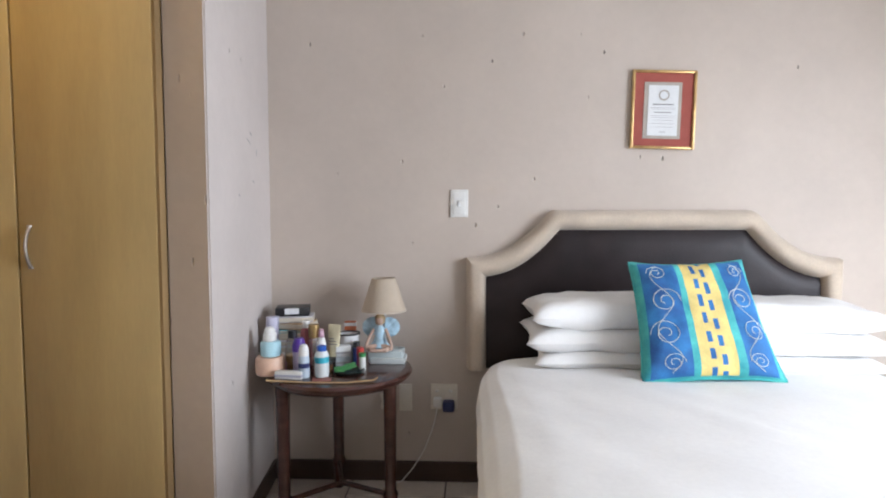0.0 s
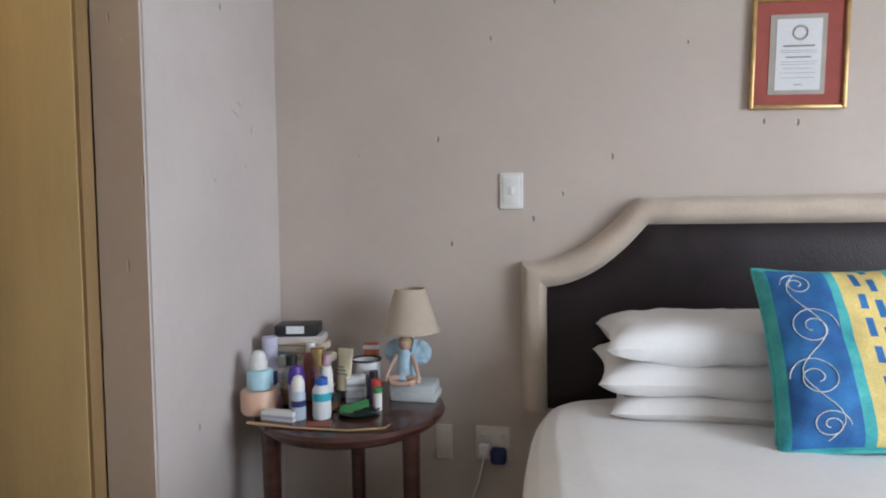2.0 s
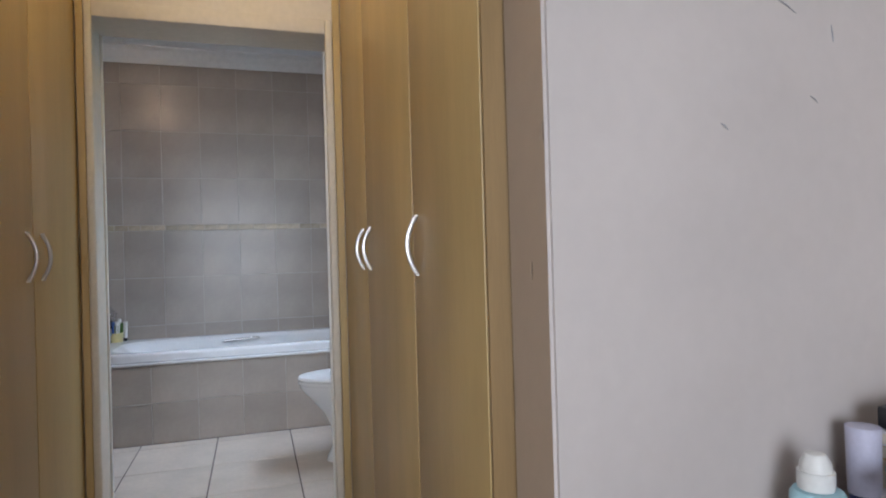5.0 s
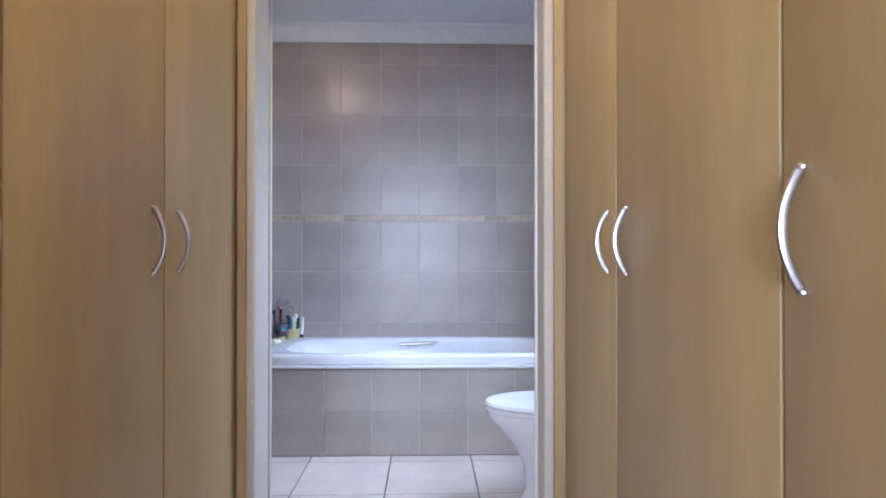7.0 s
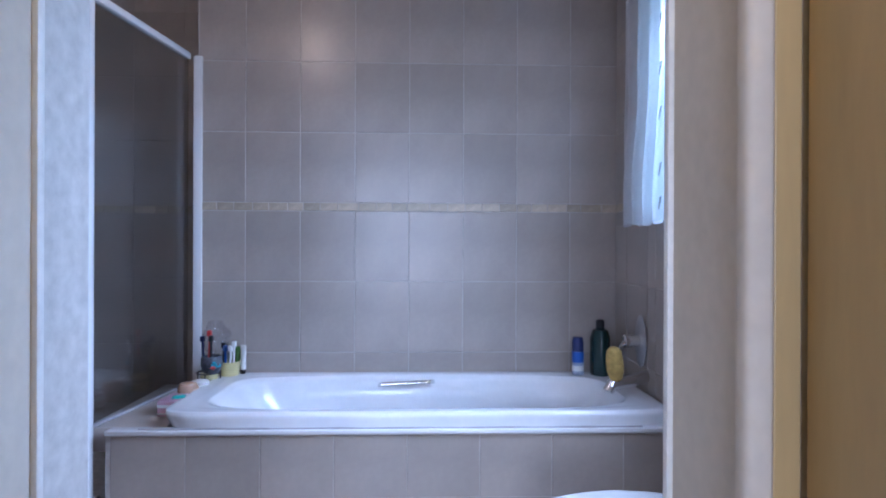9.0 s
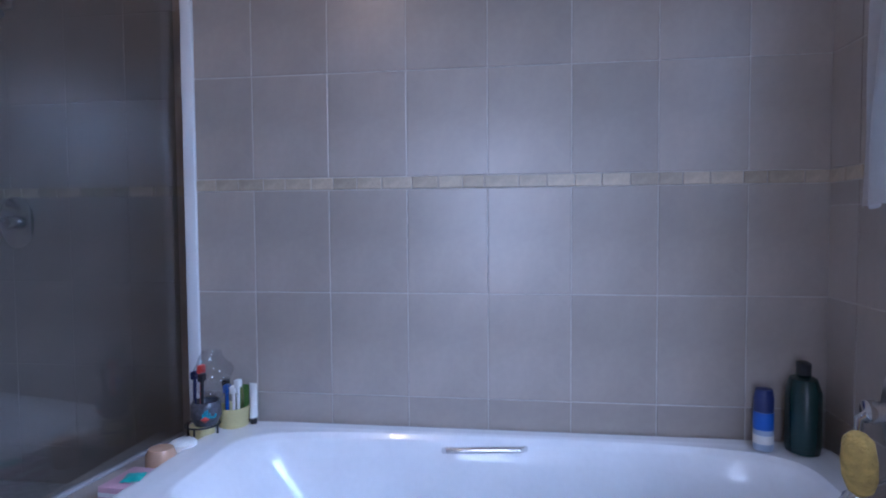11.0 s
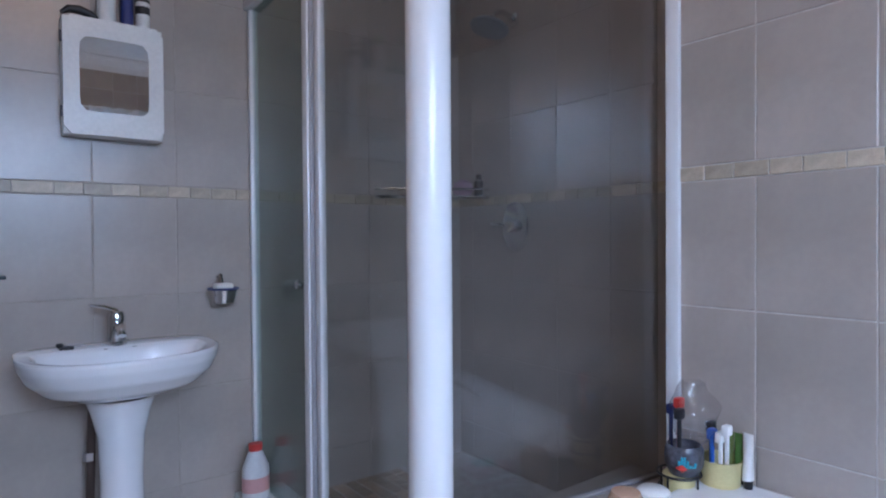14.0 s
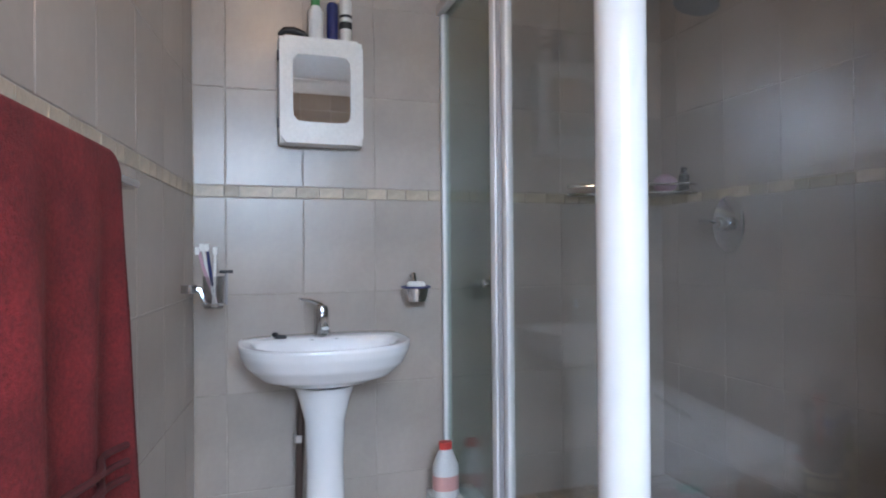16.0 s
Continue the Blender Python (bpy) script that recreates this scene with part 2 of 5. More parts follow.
def box(x0, x1, y0, y1, z0, z1, bevel=0.0, seg=2, bm=None):
    own = bmesh.new()
    bmesh.ops.create_cube(own, size=1, matrix=Matrix.LocRotScale(((x0 + x1) / 2, (y0 + y1) / 2, (z0 + z1) / 2), None, (x1 - x0, y1 - y0, z1 - z0)))
    if bevel:
        bmesh.ops.bevel(own, geom=own.edges[:], offset=bevel, segments=seg, affect="EDGES", profile=0.5)
    return merge(bm, own)


def merge(bm, own):
    if bm is None:
        return own
    me = bpy.data.meshes.new("tmp")
    own.to_mesh(me)
    own.free()
    bm.from_mesh(me)
    bpy.data.meshes.remove(me)
    return bm


def lathe(profile, seg=24, at=(0, 0, 0), bm=None, sx=1.0, sy=1.0, power=2.0):
    """Turns (radius, height) rows about z; power above 2 squares the section."""
    bm = bm or bmesh.new()
    rings = []
    for r, z in profile:
        ring = []
        for i in range(seg):
            a = 2 * math.pi * i / seg
            c, s = math.cos(a), math.sin(a)
            k = (abs(c) ** power + abs(s) ** power) ** (-1 / power)
            ring.append(bm.verts.new((at[0] + r * k * c * sx, at[1] + r * k * s * sy, at[2] + z)))
        rings.append(ring)
    for a, b in zip(rings, rings[1:]):
        for i in range(seg):
            bm.faces.new((a[i], a[(i + 1) % seg], b[(i + 1) % seg], b[i]))
    loop = profile[0] == profile[-1]
    if profile[0][0] > 0 and not loop:
        bm.faces.new(rings[0][::-1])
    if profile[-1][0] > 0 and not loop:
        bm.faces.new(rings[-1])
    return bm


def sweep(points, r, seg=10, bm=None, flat=1.0):
    """A tube along points."""
    bm = bm or bmesh.new()
    pts = [Vector(p) for p in points]
    rings, up = [], Vector((0.1, 0.2, 1)).normalized()
    for i, p in enumerate(pts):
        d = (pts[min(i + 1, len(pts) - 1)] - pts[max(i - 1, 0)]).normalized()
        u = d.cross(up)
        u = u.normalized() if u.length > 1e-4 else Vector((1, 0, 0))
        v = d.cross(u).normalized()
        up = v if v.dot(up) > 0 else -v
        rr = r[i] if isinstance(r, (list, tuple)) else r
        rings.append([bm.verts.new(p + rr * (u * math.cos(2 * math.pi * k / seg) + v * flat * math.sin(2 * math.pi * k / seg))) for k in range(seg)])
    for a, b in zip(rings, rings[1:]):
        for k in range(seg):
            bm.faces.new((a[k], a[(k + 1) % seg], b[(k + 1) % seg], b[k]))
    bm.faces.new(rings[0][::-1])
    bm.faces.new(rings[-1])
    return bm


def grid(fn, nu, nv, bm=None, closed_u=False, mat_fn=None):
    """Faces over fn(u, v), u and v from 0 to 1."""
    bm = bm or bmesh.new()
    rows = [[bm.verts.new(fn(i / nu, j / nv)) for i in range(nu + (0 if closed_u else 1))] for j in range(nv + 1)]
    for j in range(nv):
        for i in range(nu):
            k = (i + 1) % nu if closed_u else i + 1
            f = bm.faces.new((rows[j][i], rows[j][k], rows[j + 1][k], rows[j + 1][i]))
            if mat_fn:
                f.material_index = mat_fn((i + 0.5) / nu, (j + 0.5) / nv)
    return bm


def structure(name, bm, material, label, smooth=False):
    return tagged(part(name, bm, material, None, "", smooth), label, name.split("_")[0], "", "structure")


# ---- tiles ----
tile_meshes = {}


def tile_mesh(w, h, material, depth, name):
    key = (round(w, 3), round(h, 3), material.name, depth)
    if key not in tile_meshes:
        bm = bmesh.new()
        e = min(0.0018, w * 0.2, h * 0.2)
        lo = [bm.verts.new((x * w / 2, 0, z * h / 2)) for x, z in ((-1, -1), (1, -1), (1, 1), (-1, 1))]
        mid = [bm.verts.new((x * w / 2, -depth * 0.6, z * h / 2)) for x, z in ((-1, -1), (1, -1), (1, 1), (-1, 1))]
        top = [bm.verts.new((x * (w / 2 - e), -depth, z * (h / 2 - e))) for x, z in ((-1, -1), (1, -1), (1, 1), (-1, 1))]
        for a, b in ((lo, mid), (mid, top)):
            for i in range(4):
                bm.faces.new((a[i], a[(i + 1) % 4], b[(i + 1) % 4], b[i]))
        bm.faces.new(top)
        tile_meshes[key] = finish(bm, name, material, False)
    return tile_meshes[key]


def lay(parent, origin, u, v, us, vs, material, name="tile", gap=0.0035, depth=0.0026, holes=(), jitter=0.0006):
    """Lays tiles between the joints us and vs over the plane through origin; holes are (u0, u1, v0, v1)."""
    u, v = Vector(u).normalized(), Vector(v).normalized()
    n = u.cross(v)
    rot = Matrix((u, -n, v)).transposed().to_4x4()
    for h in holes:
        us, vs = sorted(set(us) | {h[0], h[1]}), sorted(set(vs) | {h[2], h[3]})
    for a, b in zip(us, us[1:]):
        for c, d in zip(vs, vs[1:]):
            if b - a < 0.012 or d - c < 0.01:
                continue
            if any(h[0] - 1e-4 <= a and b <= h[1] + 1e-4 and h[2] - 1e-4 <= c and d <= h[3] + 1e-4 for h in holes):
                continue
            ob = new(name, tile_mesh(b - a - gap, d - c - gap, material, depth, name))
            ob.parent = parent
            p = Vector(origin) + u * ((a + b) / 2) + v * ((c + d) / 2) + n * random.uniform(-jitter, 0)
            ob.matrix_local = Matrix.Translation(p) @ rot


def joints(lo, hi, phase, step):
    k = math.ceil((lo - phase) / step + 1e-6)
    out = [lo]
    while phase + k * step < hi - 1e-6:
        out.append(phase + k * step)
        k += 1
    return out + [hi]


# ---- structure ----
XW, XSH, YS, YWIN = -4.366, -4.66, -1.075, 2.24
YB, YC, YL, XD0, XD1 = 2.547, 1.683, 0.742, -2.07, -2.285
DOOR = (0.775, 1.645, 1.99)
HC = 2.6

floor_bed = structure("floor_bedroom", box(-2.28, 3.5, -2.1, 2.7, -0.12, -0.006), GROUT_DARK, "beige ceramic floor tiles with dark grout")
floor_bath = structure("floor_bathroom", box(-4.8, -2.281, -1.3, 2.5, -0.12, -0.006), GROUT_DARK, "beige ceramic bathroom floor tiles")
structure("ceiling_bedroom", box(-2.28, 3.5, -2.1, 2.75, HC, HC + 0.1), CEIL, "plain white bedroom ceiling")
structure("ceiling_bathroom", box(-4.8, -2.281, -1.3, 2.5, HC, HC + 0.1), CEIL, "plain white bathroom ceiling")

structure("wall_bed", box(-0.48, 3.5, YB, YB + 0.2, 0, HC), WALL, "cream plaster wall with pits behind the bed")
bm = bmesh.new()
foot = [(-0.385, 1.722), (-0.475, YB + 0.1), (-0.60, YB + 0.1), (-0.535, 1.80), (-0.525, 1.722)]
lo, hi = [bm.verts.new((x, y, 0)) for x, y in foot], [bm.verts.new((x, y, HC)) for x, y in foot]
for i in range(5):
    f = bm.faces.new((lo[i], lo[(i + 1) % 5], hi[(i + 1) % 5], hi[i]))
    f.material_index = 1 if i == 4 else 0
bm.faces.new(lo), bm.faces.new(hi)
bmesh.ops.bevel(bm, geom=[e for e in bm.edges if all(abs(v.co.y - 1.722) < 0.01 for v in e.verts) and abs(e.verts[0].co.z - e.verts[1].co.z) > 1], offset=0.006, segments=2, affect="EDGES")
structure("wall_return", bm, [WALL_WHITE, END_SHADED], "off-white plaster wall end beside the wardrobes", True)
structure("wall_left", box(-0.6, -0.42, -2.0, YL - 0.01, 0, HC), WALL_PLAIN, "cream plaster bedroom wall")
structure("wall_back", box(-0.6, 3.5, -2.1, -1.95, 0, HC), WALL_PLAIN, "cream plaster bedroom wall")
bm = box(3.3, 3.5, -1.95, -0.55, 0, HC)
for b in ((3.3, 3.5, 1.12, YB, 0, HC), (3.3, 3.5, -0.55, 1.12, 0, 0.15), (3.3, 3.5, -0.55, 1.12, 2.25, HC)):
    box(*b, bm=bm)
structure("wall_window", bm, WALL_PLAIN, "cream plaster bedroom wall with a window opening")
structure("wall_behind_wardrobe", box(-2.28, -0.6, 2.32, 2.45, 0, HC), WALL_PLAIN, "plain wall behind the wardrobes")
structure("wall_behind_wardrobe_left", box(-2.28, -0.6, 0.0, 0.1, 0, HC), WALL_PLAIN, "plain wall behind the wardrobes")

# the wall with the doorway
d0, d1, dh = DOOR
bm = box(XD1, XD0, -1.2, d0, 0, HC, bm=None)
box(XD1, XD0, d1, 2.45, 0, HC, bm=bm)
box(XD1, XD0, d0, d1, dh, HC, bm=bm)
structure("wall_doorway", bm, WALL_PLAIN, "cream painted wall around the bathroom doorway")
door = thing("door_1", "beige painted timber frame of an open doorway", "doorway", kind="structure")
for y0, y1 in ((d0 - 0.004, d0 + 0.022), (d1 - 0.024, d1 + 0.006)):
    part("jamb", box(XD0 - 0.004, XD0 + 0.024, y0, y1, 0, dh + 0.05, 0.008, 3), WALL_PLAIN, door)
part("lintel", box(XD0 - 0.004, XD0 + 0.022, d0 + 0.022, d1 - 0.024, dh - 0.008, dh + 0.05, 0.006), WALL_PLAIN, door)
for y in (d0 - 0.004, d1 - 0.008):
    part("edge_strip", box(XD1 - 0.012, XD1 + 0.004, y, y + 0.012, 0, dh, 0.002), WHITE_P, door, "white tile edging strip")

# skirting
structure("baseboard_bed", box(-0.46, 3.3, YB - 0.018, YB - 0.001, 0, 0.092, 0.004), SKIRT, "dark brown wooden skirting board")
bm = box(-0.018, 0.0, 0, 0.80, 0, 0.092, 0.004)
bm.transform(Matrix.Translation((-0.382, 1.735, 0)) @ Matrix.Rotation(radians(5.05), 4, "Z"))
structure("baseboard_return", bm, SKIRT, "dark brown wooden skirting board")
structure("baseboard_passage", box(-2.068, -2.045, 1.665, 1.70, 0, 0.09, 0.004), SKIRT, "short dark brown skirting beside the doorway")

# bathroom walls
wall_bath = structure("wall_bath", box(XW - 0.3, XW, 0.235, YWIN, 0, HC), GROUT, "grey-beige tiled wall behind the bath")
wall_shower = structure("wall_shower", box(XSH - 0.15, XSH, YS - 0.15, 0.4, 0, HC), GROUT_BROWN, "grey-beige tiled shower wall")
wall_sink = structure("wall_sink", box(XSH - 0.1, -2.6, YS - 0.15, YS, 0, HC), GROUT_BROWN, "beige tiled wall behind the basin")
wx0, wx1, wz0, wz1 = -3.86, -2.55, 1.245, 2.15
bm = box(XW - 0.2, wx0, YWIN, YWIN + 0.16, 0, HC)
for b in ((wx1, XD1, YWIN, YWIN + 0.16, 0, HC), (wx0, wx1, YWIN, YWIN + 0.16, 0, wz0), (wx0, wx1, YWIN, YWIN + 0.16, wz1, HC)):
    box(*b, bm=bm)
wall_win = structure("wall_bath_window", bm, GROUT, "tiled bathroom wall with a window opening")
TA = radians(6.7)
tu = Vector((math.sin(TA), math.cos(TA), 0))
bm = box(0, 0.12, -0.1, 1.74, 0, HC)
wall_towel = structure("wall_towel", bm, GROUT, "grey-beige tiled wall carrying the towel rail")
wall_towel.matrix_world = Matrix.Translation((-2.757, YS, 0)) @ Matrix.Rotation(-TA, 4, "Z")
structure("wall_nib", box(-2.56, XD1, 0.60, 0.70, 0, HC), GROUT, "tiled wall end beside the doorway")

# cornice
def cornice(name, p, q):
    p, q = Vector(p), Vector(q)
    d = (q - p).normalized()
    n = Vector((-d.y, d.x, 0))
    prof = [(0, 0), (0.012, 0), (0.03, 0.035), (0.065, 0.075), (0.1, 0.09), (0.1, 0.1), (0, 0.1)]
    bm = bmesh.new()
    ends = [[bm.verts.new(e + n * a + Vector((0, 0, HC - 0.1 + b))) for a, b in prof] for e in (p, q)]
    for i in range(len(prof)):
        j = (i + 1) % len(prof)
        bm.faces.new((ends[0][i], ends[0][j], ends[1][j], ends[1][i]))
    bm.faces.new(ends[0]), bm.faces.new(ends[1])
    structure(name, bm, CEIL, "white moulded ceiling cornice")


cornice("trim_cornice_bath", (XW + 0.006, YWIN, 0), (XW + 0.006, 0.2, 0))
cornice("trim_cornice_window", (XD1, YWIN - 0.006, 0), (XW, YWIN - 0.006, 0))
cornice("trim_cornice_sink", (XSH, YS + 0.006, 0), (-2.7, YS + 0.006, 0))


# ---- passage: wardrobes ----
def handle_mesh():
    pts = []
    for i in range(17):
        t = -1 + i / 8
        pts.append((0, -0.022 * (1 - t * t) - 0.002, t * 0.066))
    bm = sweep(pts, 0.0046, 8, flat=1.3)
    for s in (-1, 1):
        lathe([(0.008, 0), (0.008, 0.004), (0.006, 0.006)], 10, (0, -0.002, s * 0.066 - 0.003), bm)
    return finish(bm, "handle", STEEL)


HANDLE = handle_mesh()


def wardrobe(x0, x1, front, depth, face, doors, label):
    """A floor-to-ceiling wardrobe; face is -1 where its doors face -y. doors: (x0, x1, handle x)."""
    w = thing("wardrobe", label, "wardrobe", ((x0 + x1) / 2, front, 0), 0, "built-in wardrobes")
    cx = (x0 + x1) / 2
    back = -face * depth
    ya, yb = sorted((-face * 0.022, back))
    part("carcass", box(x0 - cx, x1 - cx, ya, yb, 0, 2.585, 0.002), WOOD_SHADED, w)
    pa, pb = sorted((-face * 0.001, -face * 0.022))
    part("plinth", box(x0 - cx, x1 - cx, pa - face * 0.0, pb, 0, 0.075, 0.002), SKIRT, w)
    for a, b, hx in doors:
        d = part("door", box(a - cx + 0.0015, b - cx - 0.0015, *sorted((0, -face * 0.019)), 0.08, 2.58, 0.0025), WOOD, w)
        h = new("handle", HANDLE)
        h.parent = d
        h["label"] = "bowed satin steel handle"
        h.matrix_local = pose(hx - cx, 0, 1.123, 0, 0, 0 if face < 0 else 180)


wardrobe(-0.985, -0.53, YC, 0.58, -1, [(-0.985, -0.535, -0.946)], "tall maple laminate wardrobe with one closed door")
# added strip, no real trim: its dark colour stands for the gap's shade
structure("trim_scribe", box(-0.5345, -0.5255, 1.685, 1.7215, 0, 2.585), WOOD_SHADED, "added dark strip standing for the shaded gap beside the wardrobe")
for y0, y1 in ((0.745, 0.770), (1.652, 1.681)):
    structure("trim_filler", box(-2.068, -2.053, y0, y1, 0, 2.585, 0.002), WOOD, "maple filler strip between wardrobe and doorway")
wardrobe(-2.065, -0.987, YC, 0.58, -1, [(-1.581, -0.989, -1.513), (-2.05, -1.583, -1.638)], "tall maple laminate wardrobe with two closed doors")
wardrobe(-2.065, -1.102, YL, 0.58, 1, [(-1.585, -1.104, -1.53), (-2.05, -1.587, -1.65)], "tall maple laminate wardrobe with two closed doors")
wardrobe(-1.10, -0.605, YL, 0.58, 1, [(-1.10, -0.61, -1.06)], "tall maple laminate wardrobe with one closed door")


def ceiling_lamp(x, y, glow):
    lamp = thing("ceiling_lamp", "round ceiling lamp giving warm yellow light", "lamp", (x, y, HC))
    part("base", lathe([(0.0, -0.03), (0.10, -0.03), (0.11, 0.0)], 24), WHITE_P, lamp)
    part("bulb", lathe([(0.0, -0.085), (0.012, -0.083), (0.02, -0.07), (0.02, -0.055), (0.012, -0.03)], 16), glow, lamp)


GLOW = mat("warm_bulb", (1.0, 0.72, 0.4), 0.5, emit=6.0)
ceiling_lamp(-1.3, 1.25, GLOW)
ceiling_lamp(-3.1, 0.56, GLOW)


# ---- bedroom ----
def headboard():
    hb = thing("headboard", "dark leather headboard with a padded beige suede border", "headboard", (1.236, YB, 0.53))
    half, c = 0.812, 1.236

    def top(x, inset):
        """Height of the outline at x from the middle, drawn in by inset."""
        a, lo, hi = abs(x), 0.50, 0.709
        flat, end = 0.44, 0.80
        a = a + inset * 0.42
        if a <= flat:
            h = hi
        elif a >= end:
            h = lo
        else:
            h = hi - (hi - lo) * (1 - ((end - a) / (end - flat)) ** 2.15)
        return h - inset

    def line(inset, n):
        w = half - inset
        pts = [(-w, 0.0 if inset == 0 else 0.0), (-w, top(w, inset) * 0.5)]
        for i in range(n + 1):
            x = -w + 2 * w * i / n
            pts.append((x, top(x, inset)))
        return pts + [(w, top(w, inset) * 0.5), (w, 0.0)]

    n = 72
    outer, inner = line(0.0, n), line(0.088, n)
    m = len(outer) - 1

    def border(u, v):
        i = round(u * m)
        (ox, oz), (ix, iz) = outer[i], inner[i]
        y = -0.012 - 0.062 * (1 - abs(2 * v - 1) ** 2.6) ** 0.6 if 0 < v < 1 else (-0.0 if v == 0 else -0.02)
        wob = 0.002 * noise.noise((ox * 20, oz * 20, v * 3))
        return (ox + (ix - ox) * v, y + wob, oz + (iz - oz) * v)

    part("border", grid(border, m, 10), SUEDE, hb, "padded beige suede border")

    def panel(u, v):
        x, z = inner[round(u * m)]
        zz = z * v
        edge = min(1, min(v, 1 - v, u, 1 - u) * 9)
        return (x, -0.02 - 0.022 * edge ** 0.5 + 0.003 * noise.noise((x * 5, zz * 5, 1)), zz)

    part("panel", grid(lambda u, v: panel(0.028 + 0.944 * u, v), m, 14), LEATHER, hb, "dark brown leather panel")
    part("backing", box(-half + 0.01, half - 0.01, -0.012, -0.002, 0.0, 0.49, 0.003), DARKWOOD, hb)


headboard()


def bed():
    b = thing("bed", "double bed under a smooth white cover", "bed", (1.255, 1.45, 0))
    part("base", box(-0.68, 0.68, -0.98, 0.98, 0.06, 0.32, 0.03), mat("bed_base_cloth", (0.55, 0.50, 0.45), 0.9), b)
    for x in (-0.6, 0.6):
        for y in (-0.9, 0.9):
            part("leg", lathe([(0.03, 0), (0.035, 0.02), (0.035, 0.065)], 12, (x, y, 0)), BLACK, b)
    prof = [(0.625, 0.06), (0.67, 0.16), (0.73, 0.29), (0.78, 0.42), (0.79, 0.50), (0.775, 0.56), (0.74, 0.60), (0.69, 0.622), (0.60, 0.632)]

    def cover(u, v):
        a = u * 2 * math.pi
        k = min(1, v / 0.8) * (len(prof) - 1)
        i = min(int(k), len(prof) - 2)
        r, z = [prof[i][q] + (prof[i + 1][q] - prof[i][q]) * (k - i) for q in (0, 1)]
        inset = 0.79 - r
        c, s = math.cos(a), math.sin(a)
        p = 9.0
        kk = (abs(c) ** p + abs(s) ** p) ** (-1 / p)
        x, y = 0.79 * kk * c, 1.0 * kk * s
        d = Vector((x, y)).normalized() * inset
        x, y = x - d.x, y - d.y
        if v > 0.8:
            f = (1 - v) / 0.2
            x, y, z = x * f, y * f, 0.632 + 0.018 * (1 - f)
        fold = 0.012 * noise.noise((a * 9, z * 2.2, 0)) * max(0, 1 - v)
        wr = 0.006 * noise.noise((x * 4 + y * 2.5, y * 1.3, 4)) + 0.0025 * noise.noise((x * 11 + y * 7, y * 3, 9))
        return (x * (1 + fold), y * (1 + fold), z + (wr if v > 0.55 else 0))

    part("cover", grid(cover, 160, 80, closed_u=True), LINEN, b, "white cotton bed cover with soft creases")


bed()


def pillow(x, y, z, w, d, h, seed, tilt=(0, 0, 0), label="plump white pillow stacked on the bed"):
    def fn(side):
        def f(u, v):
            a, b = 2 * u - 1, 2 * v - 1
            e = max(0, (1 - a ** 4) * (1 - b ** 4)) ** 0.42
            pinch = 1 - 0.085 * (1 - abs(b) ** 2) * abs(a) ** 3
            pinch2 = 1 - 0.11 * (1 - abs(a) ** 2) * abs(b) ** 3
            wob = 0.011 * noise.noise((a * 2.1 + seed, b * 2.1, side)) + 0.005 * noise.noise((a * 6 + seed, b * 6, side))
            return (a * w / 2 * pinch, b * d / 2 * pinch2, side * h / 2 * e + wob * e + 0.006 * noise.noise((a * 3, b * 3, seed)))
        return f
    bm = grid(fn(1), 36, 24)
    grid(fn(-1), 36, 24, bm)
    bmesh.ops.remove_doubles(bm, verts=bm.verts, dist=0.0008)
    p = part("pillow", bm, LINEN)
    p.matrix_world = pose(x, y, z, *tilt)
    return tagged(p, label, "pillow", "bed pillows")


for k, (z, dx, dy, h) in enumerate(((0.668, 0.02, 0.0, 0.075), (0.738, -0.015, 0.02, 0.105), (0.828, 0.0, 0.03, 0.125))):
    pillow(1.0 + dx, 2.29 + dy, z, 0.66, 0.40, h, 3.1 + k * 5, (3 - k, 0, (k - 1) * 1.5))
    pillow(1.665 - dx, 2.25 + dy, z - 0.002, 0.68, 0.40, h * 0.95, 31.7 + k * 7, (3 - k, 1, (1 - k) * 2))


